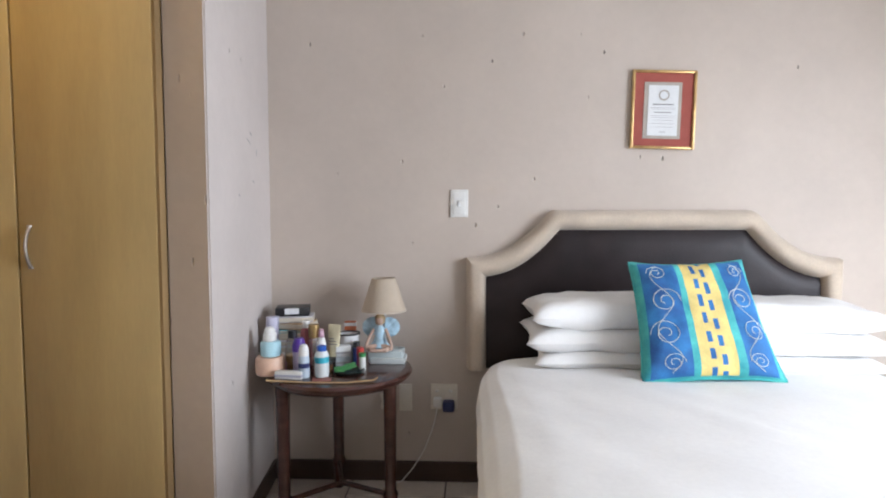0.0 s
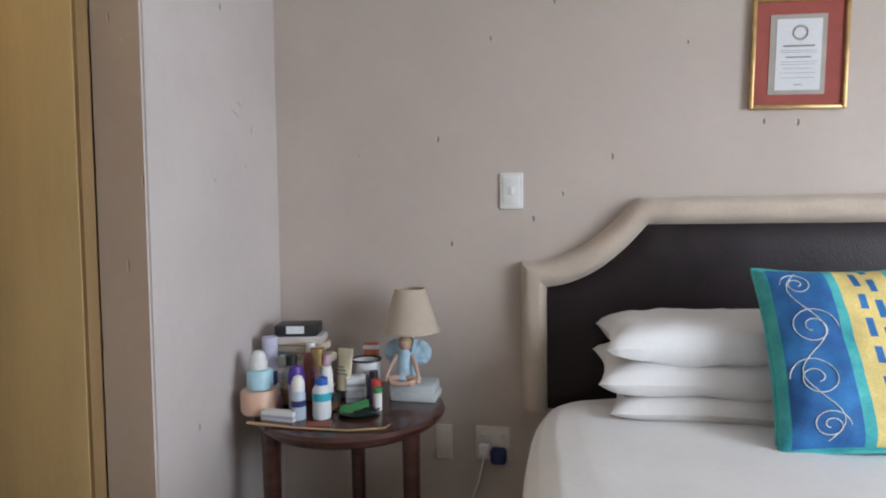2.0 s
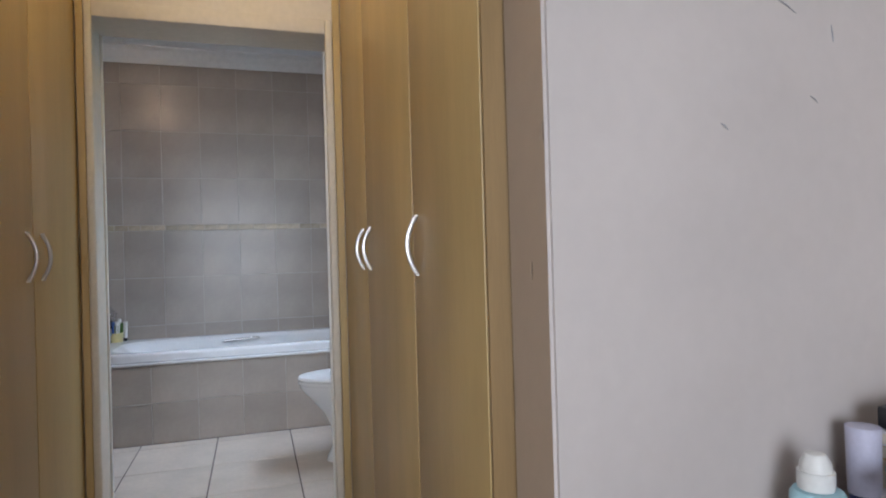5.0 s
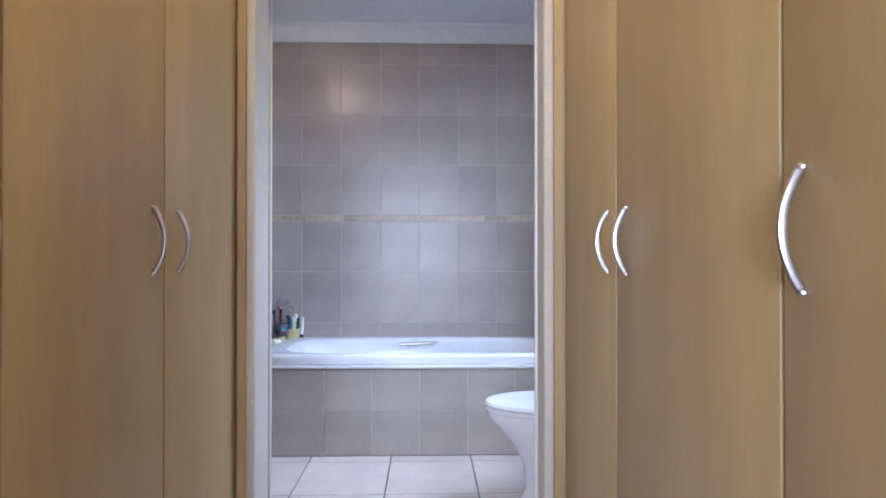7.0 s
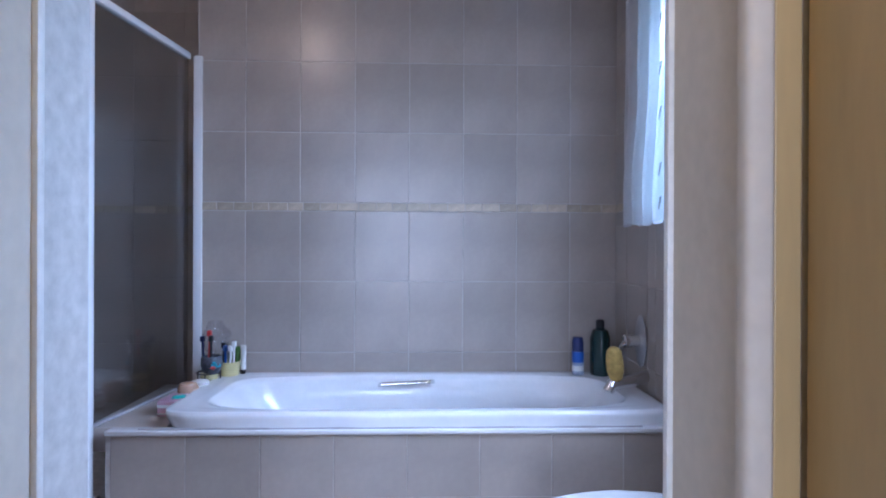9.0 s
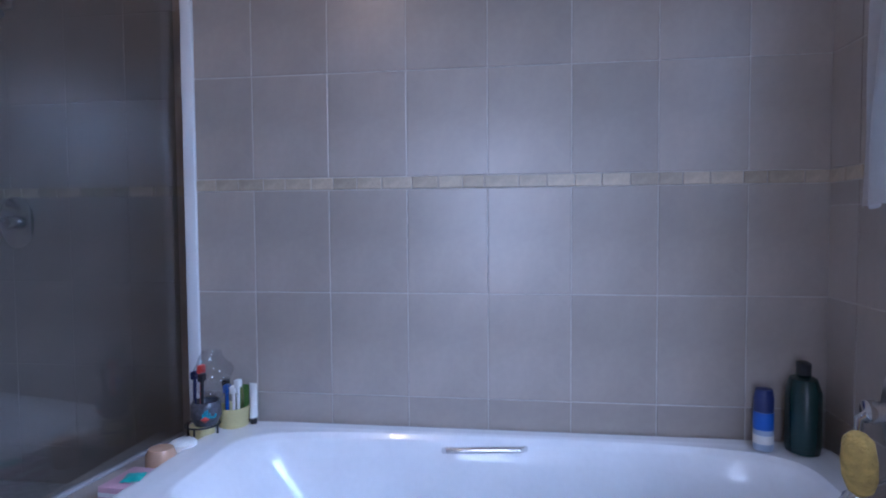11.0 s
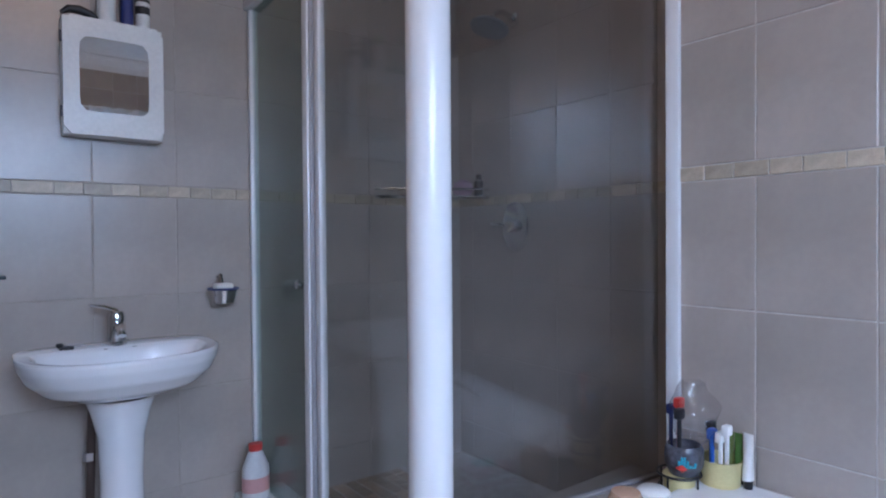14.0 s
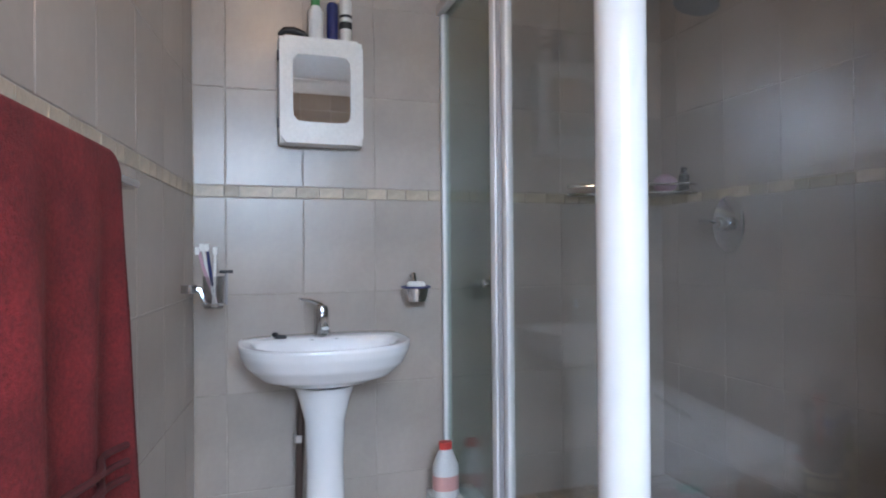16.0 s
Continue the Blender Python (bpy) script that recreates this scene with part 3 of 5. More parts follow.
def cushion():
    """Square cushion with a printed cover: blue fields, teal bands, a yellow middle with blue dashes."""
    s = 0.462

    def paint(u, v):
        if u < 0.05 or u > 0.955 or v < 0.02 or v > 0.98:
            return 1
        if 0.345 < u < 0.405 or 0.665 < u < 0.72:
            return 1
        if 0.405 <= u <= 0.665:
            if (0.475 < u < 0.515 or 0.55 < u < 0.59) and (v * 7.0 + (0.3 if u > 0.53 else 0)) % 1 < 0.62:
                return 0
            return 2
        return 0

    def shape(u, v, side):
        a, b = 2 * u - 1, 2 * v - 1
        e = max(0, (1 - a ** 4) * (1 - b ** 4)) ** 0.5
        px = 1 - 0.07 * (1 - b * b) * abs(a) ** 3
        py = 1 - 0.07 * (1 - a * a) * abs(b) ** 3
        return Vector(((a - 0.04 * b) * s / 2 * px * (1 - 0.085 * b), b * s / 2 * py, side * 0.062 * e + 0.006 * noise.noise((a * 4, b * 4, side))))

    bm = grid(lambda u, v: shape(u, v, 1), 80, 60, mat_fn=paint)
    grid(lambda u, v: shape(u, v, -1), 40, 30, bm, mat_fn=lambda u, v: 0)
    c = thing("cushion", "blue, teal and yellow patterned cushion leaning on pillows", "cushion")
    cover = part("cover", bm, [BLUE, TEAL, YELLOW], c)

    def curl(cu, cv, r, turns, flip, name="embroidery"):
        pts = []
        for i in range(44):
            t = i / 43
            a = t * turns * 2 * math.pi
            rr = r * (1 - 0.82 * t)
            u, v = cu + flip * rr * math.cos(a), cv + rr * 0.9 * math.sin(a)
            pts.append(shape(u, v, 1) + Vector((0, 0, 0.0012)))
        part(name, sweep(pts, 0.0012, 5), THREAD, c, "cream curling embroidery")

    for i, v in enumerate((0.13, 0.36, 0.62, 0.87)):
        big = 0.125 if i in (1, 2) else 0.085
        curl(0.20 + 0.015 * (-1) ** i, v, big, 1.7, (-1) ** i)
        curl(0.84 - 0.015 * (-1) ** i, v, big * 0.85, 1.7, -((-1) ** i))
    for side, u0 in ((0, 0.20), (1, 0.83)):
        pts = [shape(u0 + 0.075 * math.sin(i / 40 * 4 * math.pi + side * 3), 0.05 + 0.9 * i / 40, 1) + Vector((0, 0, 0.0012)) for i in range(41)]
        part("embroidery", sweep(pts, 0.0011, 5), THREAD, c, "cream curling embroidery")
    # tassel edge
    part("piping", sweep([shape(u, v, 0) for u, v in [(i / 20, 0) for i in range(21)] + [(1, i / 20) for i in range(21)] + [(1 - i / 20, 1) for i in range(21)] + [(0, 1 - i / 20) for i in range(20)]], 0.005, 6), TEAL, c, "teal piped edge")
    ex = Vector((0.975, 0.035, 0.02)).normalized()
    ey = Vector((-0.30, 0.45, 0.84))
    ey = (ey - ex * ey.dot(ex)).normalized()
    ez = ex.cross(ey)
    c.matrix_world = Matrix.Translation((1.272, 2.055, 0.838)) @ Matrix((ex, ey, ez)).transposed().to_4x4()


cushion()


def bedside_table():
    t = thing("bedside_table", "round dark mahogany bedside table with three turned legs", "table", (-0.085, 2.245, 0))
    part("tabletop", lathe([(0.0, 0.552), (0.235, 0.552), (0.262, 0.556), (0.276, 0.566), (0.278, 0.572), (0.288, 0.577), (0.292, 0.588), (0.286, 0.598), (0.276, 0.6), (0.0, 0.6)], 64), DARKWOOD, t)
    for x, y in ((-0.185, -0.175), (0.215, -0.10), (-0.06, 0.22)):
        part("leg", lathe([(0.017, 0), (0.019, 0.01), (0.022, 0.10), (0.03, 0.115), (0.03, 0.125), (0.022, 0.14), (0.024, 0.40), (0.026, 0.57)], 16, (x, y, 0), power=3), DARKWOOD, t)
    for a, b in (((-0.185, -0.175), (0.0, 0.0)), ((0.215, -0.10), (0.0, 0.0)), ((-0.06, 0.22), (0, 0))):
        part("stretcher", sweep([(*a, 0.12), (*b, 0.12)], 0.011, 8), DARKWOOD, t)


bedside_table()
TT = 0.6


def bottle(name, x, y, z, profile, material, cap=None, label="", category="bottle", extra=(), sx=1, sy=1, rz=0):
    b = thing(name, label, category, (x, y, z), rz)
    part("body", lathe(profile, 20, sx=sx, sy=sy), material, b)
    if cap:
        part("cap", lathe(cap[0], 20, sx=sx, sy=sy), cap[1], b, cap[2])
    for nm, prof, m in extra:
        part(nm, lathe(prof, 20, sx=sx, sy=sy), m, b)
    return b


def simple(name, color, rough=0.4):
    return mat(name, color, rough, scale=12, var=0.08)


PEACH, AQUA, NAVY, PURPLE = simple("peach_plastic", (0.70, 0.46, 0.33)), simple("aqua_plastic", (0.42, 0.66, 0.74)), simple("navy_plastic", (0.02, 0.03, 0.13)), simple("purple_plastic", (0.09, 0.03, 0.30))
TEALP, REDP, GREENP, GOLDP = simple("teal_label", (0.05, 0.42, 0.55)), simple("red_plastic", (0.55, 0.05, 0.04)), simple("green_plastic", (0.06, 0.30, 0.09)), mat("gold_cap", (0.55, 0.38, 0.16), 0.3, 0.8)
BLUEP, GREYP, BOARD, PAGES, DKGREEN = simple("blue_plastic", (0.03, 0.12, 0.50)), simple("grey_plastic", (0.34, 0.33, 0.34)), simple("tan_card", (0.48, 0.33, 0.18), 0.8), simple("book_pages", (0.62, 0.56, 0.46), 0.9), simple("dark_green_plastic", (0.008, 0.03, 0.028), 0.25)
YELLOWP, PINK, BAMBOO, SPONGE = simple("pale_yellow_plastic", (0.62, 0.54, 0.26)), simple("pink_card", (0.55, 0.34, 0.42)), simple("bamboo", (0.52, 0.36, 0.18), 0.6), mat("sponge", (0.60, 0.42, 0.12), 0.95, scale=40, var=0.25, bump=1.0, bump_scale=150)
SKIN = simple("painted_clay", (0.52, 0.36, 0.28), 0.6)

bottle("jar", -0.338, 2.135, TT, [(0.0, 0), (0.052, 0.002), (0.056, 0.012), (0.056, 0.062), (0.05, 0.072), (0, 0.073)], PEACH, label="squat peach cosmetic tub on the bedside table", category="jar")
bottle("jar", -0.335, 2.135, TT + 0.073, [(0, 0), (0.037, 0.001), (0.039, 0.008), (0.039, 0.05), (0.034, 0.058), (0, 0.058)], AQUA, label="pale aqua cream jar stacked on a peach tub", category="jar")
bottle("deodorant", -0.338, 2.135, TT + 0.131, [(0, 0), (0.025, 0.001), (0.026, 0.006), (0.026, 0.028), (0, 0.028)], WHITE_P, ([(0.022, 0.028), (0.022, 0.04), (0.014, 0.054), (0, 0.056)], WHITE_P, "white domed cap"), "small white pot with a domed cap", "jar")
bottle("roll_on", -0.192, 2.09, TT, [(0, 0), (0.02, 0.001), (0.021, 0.01), (0.021, 0.075), (0.018, 0.085), (0, 0.085)], simple("pale_blue_plastic", (0.50, 0.58, 0.66)), ([(0.0195, 0.085), (0.0195, 0.108), (0.012, 0.126), (0, 0.13)], WHITE_P, "white domed cap"), "pale blue roll-on bottle with a white cap", extra=[("label", [(0.0216, 0.04), (0.0216, 0.058)], NAVY)])
bottle("roll_on", -0.232, 2.165, TT, [(0, 0), (0.023, 0.001), (0.024, 0.01), (0.024, 0.085), (0, 0.085)], simple("lilac_plastic", (0.48, 0.42, 0.58)), ([(0.026, 0.085), (0.026, 0.11), (0.018, 0.136), (0, 0.14)], PURPLE, "purple domed cap"), "lilac roll-on bottle with a purple cap")
bottle("lotion_bottle", -0.128, 2.11, TT, [(0, 0), (0.025, 0.001), (0.027, 0.01), (0.027, 0.085), (0.018, 0.1), (0, 0.1)], simple("white_lotion", (0.68, 0.72, 0.72)), ([(0.018, 0.1), (0.018, 0.118), (0.014, 0.121), (0, 0.121)], BLUEP, "blue screw cap"), "white lotion bottle with a teal label", extra=[("label", [(0.0277, 0.055), (0.0277, 0.078)], TEALP)])
bottle("spray_bottle", -0.275, 2.225, TT, [(0, 0), (0.03, 0.001), (0.031, 0.01), (0.031, 0.1), (0.02, 0.125), (0, 0.125)], CLEAR, ([(0.018, 0.125), (0.018, 0.155), (0, 0.158)], BLACK, "black cap"), "clear bottle with amber liquid and a black cap", extra=[("liquid", [(0.0, 0.004), (0.029, 0.005), (0.029, 0.055), (0, 0.055)], simple("amber_liquid", (0.50, 0.34, 0.14)))])
bottle("perfume_bottle", -0.19, 2.235, TT, [(0, 0), (0.022, 0.001), (0.023, 0.01), (0.023, 0.115), (0.018, 0.125), (0, 0.125)], CLEAR, ([(0.021, 0.125), (0.022, 0.13), (0.022, 0.178), (0, 0.18)], GOLDP, "shiny gold cap"), "tall clear bottle with a gold cap")
bottle("squeeze_bottle", -0.158, 2.225, TT, [(0, 0), (0.02, 0.001), (0.021, 0.01), (0.019, 0.1), (0.014, 0.125), (0, 0.13)], WHITE_P, ([(0.012, 0.13), (0.01, 0.16), (0, 0.162)], PINK, "pink nozzle"), "white squeeze bottle with a pink nozzle")
bottle("pill_bottle", 0.012, 2.205, TT, [(0, 0), (0.013, 0.001), (0.0135, 0.005), (0.0135, 0.055), (0, 0.055)], WHITE_P, ([(0.014, 0.055), (0.014, 0.07), (0, 0.07)], GREENP, "green cap"), "small white medicine bottle with a green cap")
bottle("pill_bottle", -0.002, 2.235, TT, [(0, 0), (0.014, 0.001), (0.0145, 0.005), (0.0145, 0.06), (0, 0.06)], simple("maroon_plastic", (0.30, 0.03, 0.07)), ([(0.015, 0.06), (0.015, 0.085), (0, 0.085)], REDP, "red cap"), "small maroon bottle with a red cap")


def tube(x, y, z, w, h, lean, rz, body, cap, label):
    t = thing("cream_tube", label, "tube", (x, y, z), rz)
    def fn(u, v):
        a = 2 * math.pi * u
        th = 0.016 * (1 - v) + 0.001
        return (w / 2 * math.cos(a) * (0.75 + 0.25 * v), th * math.sin(a) - lean * v * h, 0.022 + v * (h - 0.022))
    part("body", grid(fn, 20, 8, closed_u=True), body, t)
    part("cap", lathe([(0, 0), (w * 0.36, 0.001), (w * 0.36, 0.022), (0, 0.024)], 16), cap, t)
    return t


bottle("cosmetic_pot", -0.125, 2.185, TT, [(0, 0), (0.022, 0.001), (0.023, 0.03), (0, 0.031)], simple("brown_glass", (0.12, 0.06, 0.03), 0.2), ([(0.024, 0.031), (0.024, 0.048), (0, 0.05)], BLACK, "black lid"), "small brown pot with a black lid", "jar")
bottle("nail_polish", -0.30, 2.18, TT, [(0, 0), (0.012, 0.001), (0.013, 0.035), (0.007, 0.04), (0, 0.04)], PINK, ([(0.008, 0.04), (0.006, 0.075), (0, 0.076)], WHITE_P, "white tapered cap"), "small pink bottle with a tapered cap")
bottle("cosmetic_bottle", -0.235, 2.285, TT, [(0, 0), (0.024, 0.001), (0.025, 0.14), (0.014, 0.155), (0, 0.155)], simple("dusky_red_plastic", (0.34, 0.10, 0.10)), ([(0.015, 0.155), (0.015, 0.185), (0, 0.186)], WHITE_P, "white cap"), "dusky red bottle with a white cap")
bottle("cosmetic_bottle", -0.03, 2.30, TT, [(0, 0), (0.016, 0.001), (0.017, 0.07), (0, 0.072)], NAVY, ([(0.014, 0.072), (0.014, 0.095), (0, 0.096)], BLACK, "black cap"), "small dark bottle beside the mug")
cream_tube = tube(-0.118, 2.265, TT + 0.02, 0.058, 0.15, -0.1, -12, simple("cream_tube_plastic", (0.62, 0.56, 0.38)), BLACK, "upright cream-coloured tube with black print")
for k, z in enumerate((0.07, 0.082, 0.092)):
    part("print_bar", box(-0.018, 0.018 - 0.006 * k, -0.0135 + 0.0165 * (z - 0.022) / 0.13, -0.0115 + 0.0165 * (z - 0.022) / 0.13, z, z + 0.004), INK, cream_tube)


def carton(name, x, y, z, sx, sy, sz, rz, material, label, bands=(), category="box", tilt=0):
    c = thing(name, label, category, (x, y, z), rz)
    part("box", box(-sx / 2, sx / 2, -sy / 2, sy / 2, 0, sz, 0.0015), material, c)
    for z0, z1, m in bands:
        part("band", box(-sx / 2 - 0.0006, sx / 2 + 0.0006, -sy / 2 - 0.0006, sy / 2 + 0.0006, sz * z0, sz * z1), m, c)
    return c


carton("carton", -0.245, 2.075, TT, 0.105, 0.032, 0.028, -6, WHITE_P, "small white toothpaste carton lying on the table", [(0.3, 0.6, simple("grey_print", (0.45, 0.45, 0.55)))])
carton("carton", -0.082, 2.44, TT, 0.05, 0.03, 0.155, 8, simple("orange_card", (0.52, 0.15, 0.06), 0.7), "upright orange and white medicine carton", [(0.0, 0.35, PAPER), (0.88, 0.97, PAPER)])
for dz, m, r in ((0, simple("blue_white_card", (0.52, 0.58, 0.62), 0.7), 12), (0.042, PAPER, 18)):
    carton("carton", -0.082, 2.28, TT + dz, 0.06, 0.05, 0.04, r, m, "small white medicine box stacked beside a mug", [(0.3, 0.5, GREYP)])
bottle("mug", -0.075, 2.365, TT, [(0, 0), (0.045, 0.002), (0.048, 0.01), (0.048, 0.115), (0.05, 0.118), (0.046, 0.118), (0.044, 0.03), (0, 0.03)], CERAMIC, label="white enamel mug with a dark rim", category="mug", extra=[("rim", [(0.0502, 0.114), (0.0502, 0.12), (0.0455, 0.12), (0.0455, 0.114), (0.0502, 0.114)], BLACK)])
mugbag = part("pouch", grid(lambda u, v: ((u - 0.5) * 0.14 * (1 - 0.3 * v), (v - 0.5) * 0.07, 0.004 + 0.035 * math.sin(math.pi * u) * math.sin(math.pi * v) + 0.006 * noise.noise((u * 5, v * 5, 3))), 14, 10), BLACK)
mugbag.matrix_world = pose(-0.13, 2.36, TT)
tagged(mugbag, "crumpled black pouch among the bottles", "pouch")
dish = bottle("dish", -0.035, 2.165, TT, [(0, 0), (0.05, 0.001), (0.064, 0.012), (0.06, 0.013), (0.046, 0.004), (0, 0.004)], DKGREEN, label="dark shallow trinket dish with a green wrapper", category="dish")
wrap = part("wrapper", grid(lambda u, v: ((u - 0.5) * 0.085, (v - 0.5) * 0.05, 0.012 + 0.018 * u + 0.008 * noise.noise((u * 4, v * 4, 0))), 10, 8), GREENP)
wrap.matrix_world = pose(-0.05, 2.17, TT, 12, 0, 20)
tagged(wrap, "crumpled bright green wrapper in a dish", "wrapper")
stick = thing("bamboo_stick", "flat pale bamboo back scratcher lying on the table", "back scratcher", (-0.115, 2.02, TT))
part("shaft", sweep([(-0.20, 0, 0.006), (-0.05, -0.012, 0.004), (0.10, -0.01, 0.004), (0.20, 0.015, 0.008), (0.215, 0.02, 0.018)], [0.009, 0.006, 0.005, 0.006, 0.003], 8, flat=0.5), BAMBOO, stick)
card = part("card", box(-0.035, 0.035, -0.02, 0.02, 0, 0.003), simple("red_brown_card", (0.28, 0.09, 0.07), 0.6))
card.matrix_world = pose(-0.115, 2.055, TT, 0, 0, 12)
tagged(card, "small reddish card lying on the table", "card")

# books in the corner
bz = TT
for w, d, h, rz, m, lab in ((0.17, 0.15, 0.022, -14, simple("red_book", (0.30, 0.05, 0.04), 0.6), "red hardback book at the bottom of a pile"),
                            (0.15, 0.13, 0.05, 2, PAPER, "white carton in a pile of books"),
                            (0.20, 0.14, 0.022, 16, simple("lilac_book", (0.55, 0.52, 0.58), 0.6), "pale paperback in a pile of books"),
                            (0.21, 0.14, 0.028, -12, simple("cream_book", (0.62, 0.54, 0.40), 0.7), "cream covered book in a pile"),
                            (0.13, 0.11, 0.014, 14, TEALP, "thin teal booklet in a pile"),
                            (0.17, 0.12, 0.028, -8, BOARD, "tan covered notebook in a pile"),
                            (0.155, 0.115, 0.026, 9, simple("pale_grey_case", (0.56, 0.54, 0.56)), "pale grey boxed case on a pile of books"),
                            (0.14, 0.105, 0.036, 9, BLACK, "black case with a white label on top of a book pile")):
    bk = thing("book", lab, "book", (-0.315 + random.uniform(-0.006, 0.012), 2.375, bz), rz + 3)
    part("cover", box(-w / 2, w / 2, -d / 2, d / 2, 0, h, 0.003), m, bk)
    if m is BLACK:
        part("label", box(-w * 0.22, w * 0.2, -d / 2 - 0.0008, -d / 2 + 0.001, h * 0.25, h * 0.95), PAPER, bk, "white paper label")
    else:
        part("page_block", box(-w / 2 + 0.004, w / 2 + 0.001, -d / 2 - 0.0008, d / 2 - 0.004, h * 0.18, h * 0.82), PAGES, bk)
    bz += h + 0.0006
bottle("spray_can", -0.375, 2.28, TT, [(0, 0), (0.022, 0.001), (0.022, 0.09), (0, 0.09)], NAVY, ([(0.024, 0.09), (0.026, 0.2), (0.0, 0.203)], simple("patterned_tissue", (0.56, 0.55, 0.68)), "patterned pale sleeve"), "navy canister with a pale patterned sleeve", "canister")


def lamp():
    l = thing("table_lamp", "bedside lamp with a cream shade and angel base", "lamp", (0.075, 2.375, TT))
    part("shade", lathe([(0.094, 0.214), (0.050, 0.352), (0.048, 0.352), (0.092, 0.214), (0.094, 0.214)], 40), SHADE, l, "tapered cream cloth shade")
    part("rim", lathe([(0.0955, 0.212), (0.0955, 0.218), (0.092, 0.218), (0.092, 0.212), (0.0955, 0.212)], 40), SUEDE, l)
    part("stem", sweep([(0, 0.02, 0.04), (0, 0.02, 0.3)], 0.007, 8), STEEL, l)
    part("base", box(-0.06, 0.085, -0.06, 0.05, 0.0, 0.05, 0.008), simple("pale_stone", (0.46, 0.52, 0.52), 0.6), l, "pale stone-like base blocks")
    part("base_step", box(-0.05, 0.095, -0.075, 0.03, 0.0, 0.024, 0.004), simple("pale_stone_front", (0.52, 0.56, 0.55), 0.6), l)


lamp()
# figure: a seated winged angel
CLAY_HAIR = simple("painted_hair", (0.42, 0.30, 0.16), 0.7)
bm = bmesh.new()


def blob(make, index):
    before = set(bm.faces)
    make()
    for f in bm.faces:
        if f not in before:
            f.material_index = index


def wing(side):
    """A broad butterfly wing with a rounded upper lobe and a ribbed face."""
    def fn(u, v):
        a = radians(-35 + 115 * u)
        reach = 0.036 + 0.024 * math.sin(math.pi * u) + 0.026 * u
        d = 0.008 + (reach - 0.008) * v
        return (side * (0.012 + d * math.cos(a)), 0.02 + 0.014 * v + 0.002 * math.sin(u * 30) * v, 0.072 + d * math.sin(a))
    grid(fn, 18, 8, bm)
    grid(lambda u, v: tuple(Vector(fn(u, v)) + Vector((0, 0.003, 0))), 18, 8, bm)


blob(lambda: lathe([(0.0, 0.005), (0.04, 0.008), (0.046, 0.018), (0.03, 0.034), (0.021, 0.06), (0.025, 0.088), (0.014, 0.102), (0.009, 0.108), (0, 0.109)], 18, bm=bm, sy=0.8), 1)
blob(lambda: lathe([(0, 0.105), (0.011, 0.108), (0.0175, 0.122), (0.018, 0.134), (0.01, 0.147), (0, 0.15)], 16, bm=bm), 0)
blob(lambda: lathe([(0.018, 0.112), (0.0215, 0.125), (0.021, 0.14), (0.011, 0.153), (0, 0.155)], 16, (0, 0.006, 0), bm), 2)
for q in (-1, 1):
    blob(lambda: sweep([(q * 0.024, -0.004, 0.09), (q * 0.04, -0.018, 0.062), (q * 0.052, -0.034, 0.03), (q * 0.05, -0.046, 0.012)], [0.0075, 0.0065, 0.006, 0.005], 8, bm), 0)
    blob(lambda: sweep([(q * 0.012, -0.02, 0.018), (q * 0.05, -0.035, 0.016), (q * 0.03, -0.052, 0.01), (-q * 0.02, -0.056, 0.008)], [0.014, 0.012, 0.009, 0.006], 8, bm), 0)
    blob(lambda: wing(q), 1)
fig = part("figurine", bm, [SKIN, PLASTER_BLUE, CLAY_HAIR])
fig.matrix_world = pose(0.062, 2.345, TT + 0.05)
tagged(fig, "pale blue winged angel figurine on the lamp base", "figurine")

# wall plates
def plate(name, x0, x1, z0, z1, label, category, m=WHITE_P):
    p = thing(name, label, category, ((x0 + x1) / 2, YB, (z0 + z1) / 2))
    w, h = (x1 - x0) / 2, (z1 - z0) / 2
    part("plate", box(-w, w, -0.009, 0, -h, h, 0.004, 3), m, p)
    return p, w, h


p, w, h = plate("light_switch", 0.353, 0.432, 1.208, 1.331, "white rocker light switch on the wall", "switch")
part("inset", box(-w * 0.72, w * 0.72, -0.012, -0.008, -h * 0.78, h * 0.78, 0.002), WHITE_P, p)
part("rocker", box(-0.008, 0.008, -0.017, -0.011, -0.014, 0.014, 0.003), WHITE_P, p)
p, w, h = plate("wall_socket", 0.262, 0.384, 0.334, 0.452, "double wall socket with a blue adaptor plugged in", "socket", CREAM_P)
for x in (-0.03, 0.03):
    part("switch", lathe([(0, -0.005), (0.008, -0.004), (0.008, 0.004), (0, 0.005)], 12, (x, -0.011, 0.028)), WHITE_P, p)
plug = thing("plug", "white plug with a cable in the socket", "plug", (0.295, YB - 0.009, 0.375))
part("body", box(-0.02, 0.02, -0.035, 0, -0.022, 0.02, 0.008), WHITE_P, plug)
part("cable", sweep([(0, -0.03, -0.02), (-0.008, -0.035, -0.06), (-0.02, -0.03, -0.11), (-0.06, -0.02, -0.22), (-0.11, -0.03, -0.30), (-0.16, -0.05, -0.355), (-0.24, -0.08, -0.372)], 0.003, 6), WHITE_P, plug)
ad = thing("adaptor", "navy blue plug adaptor in the wall socket", "adaptor", (0.345, YB - 0.009, 0.36))
part("body", lathe([(0, -0.024), (0.024, -0.022), (0.027, -0.015), (0.027, 0.015), (0.024, 0.022), (0, 0.024)], 20, (0, -0.027, 0), power=4), NAVY, ad)
p, w, h = plate("blank_plate", 0.118, 0.178, 0.325, 0.45, "blank cream wall plate beside the table leg", "wall plate", CREAM_P)
part("inset", box(-w * 0.7, w * 0.7, -0.012, -0.008, -h * 0.78, h * 0.78, 0.002), CREAM_P, p)
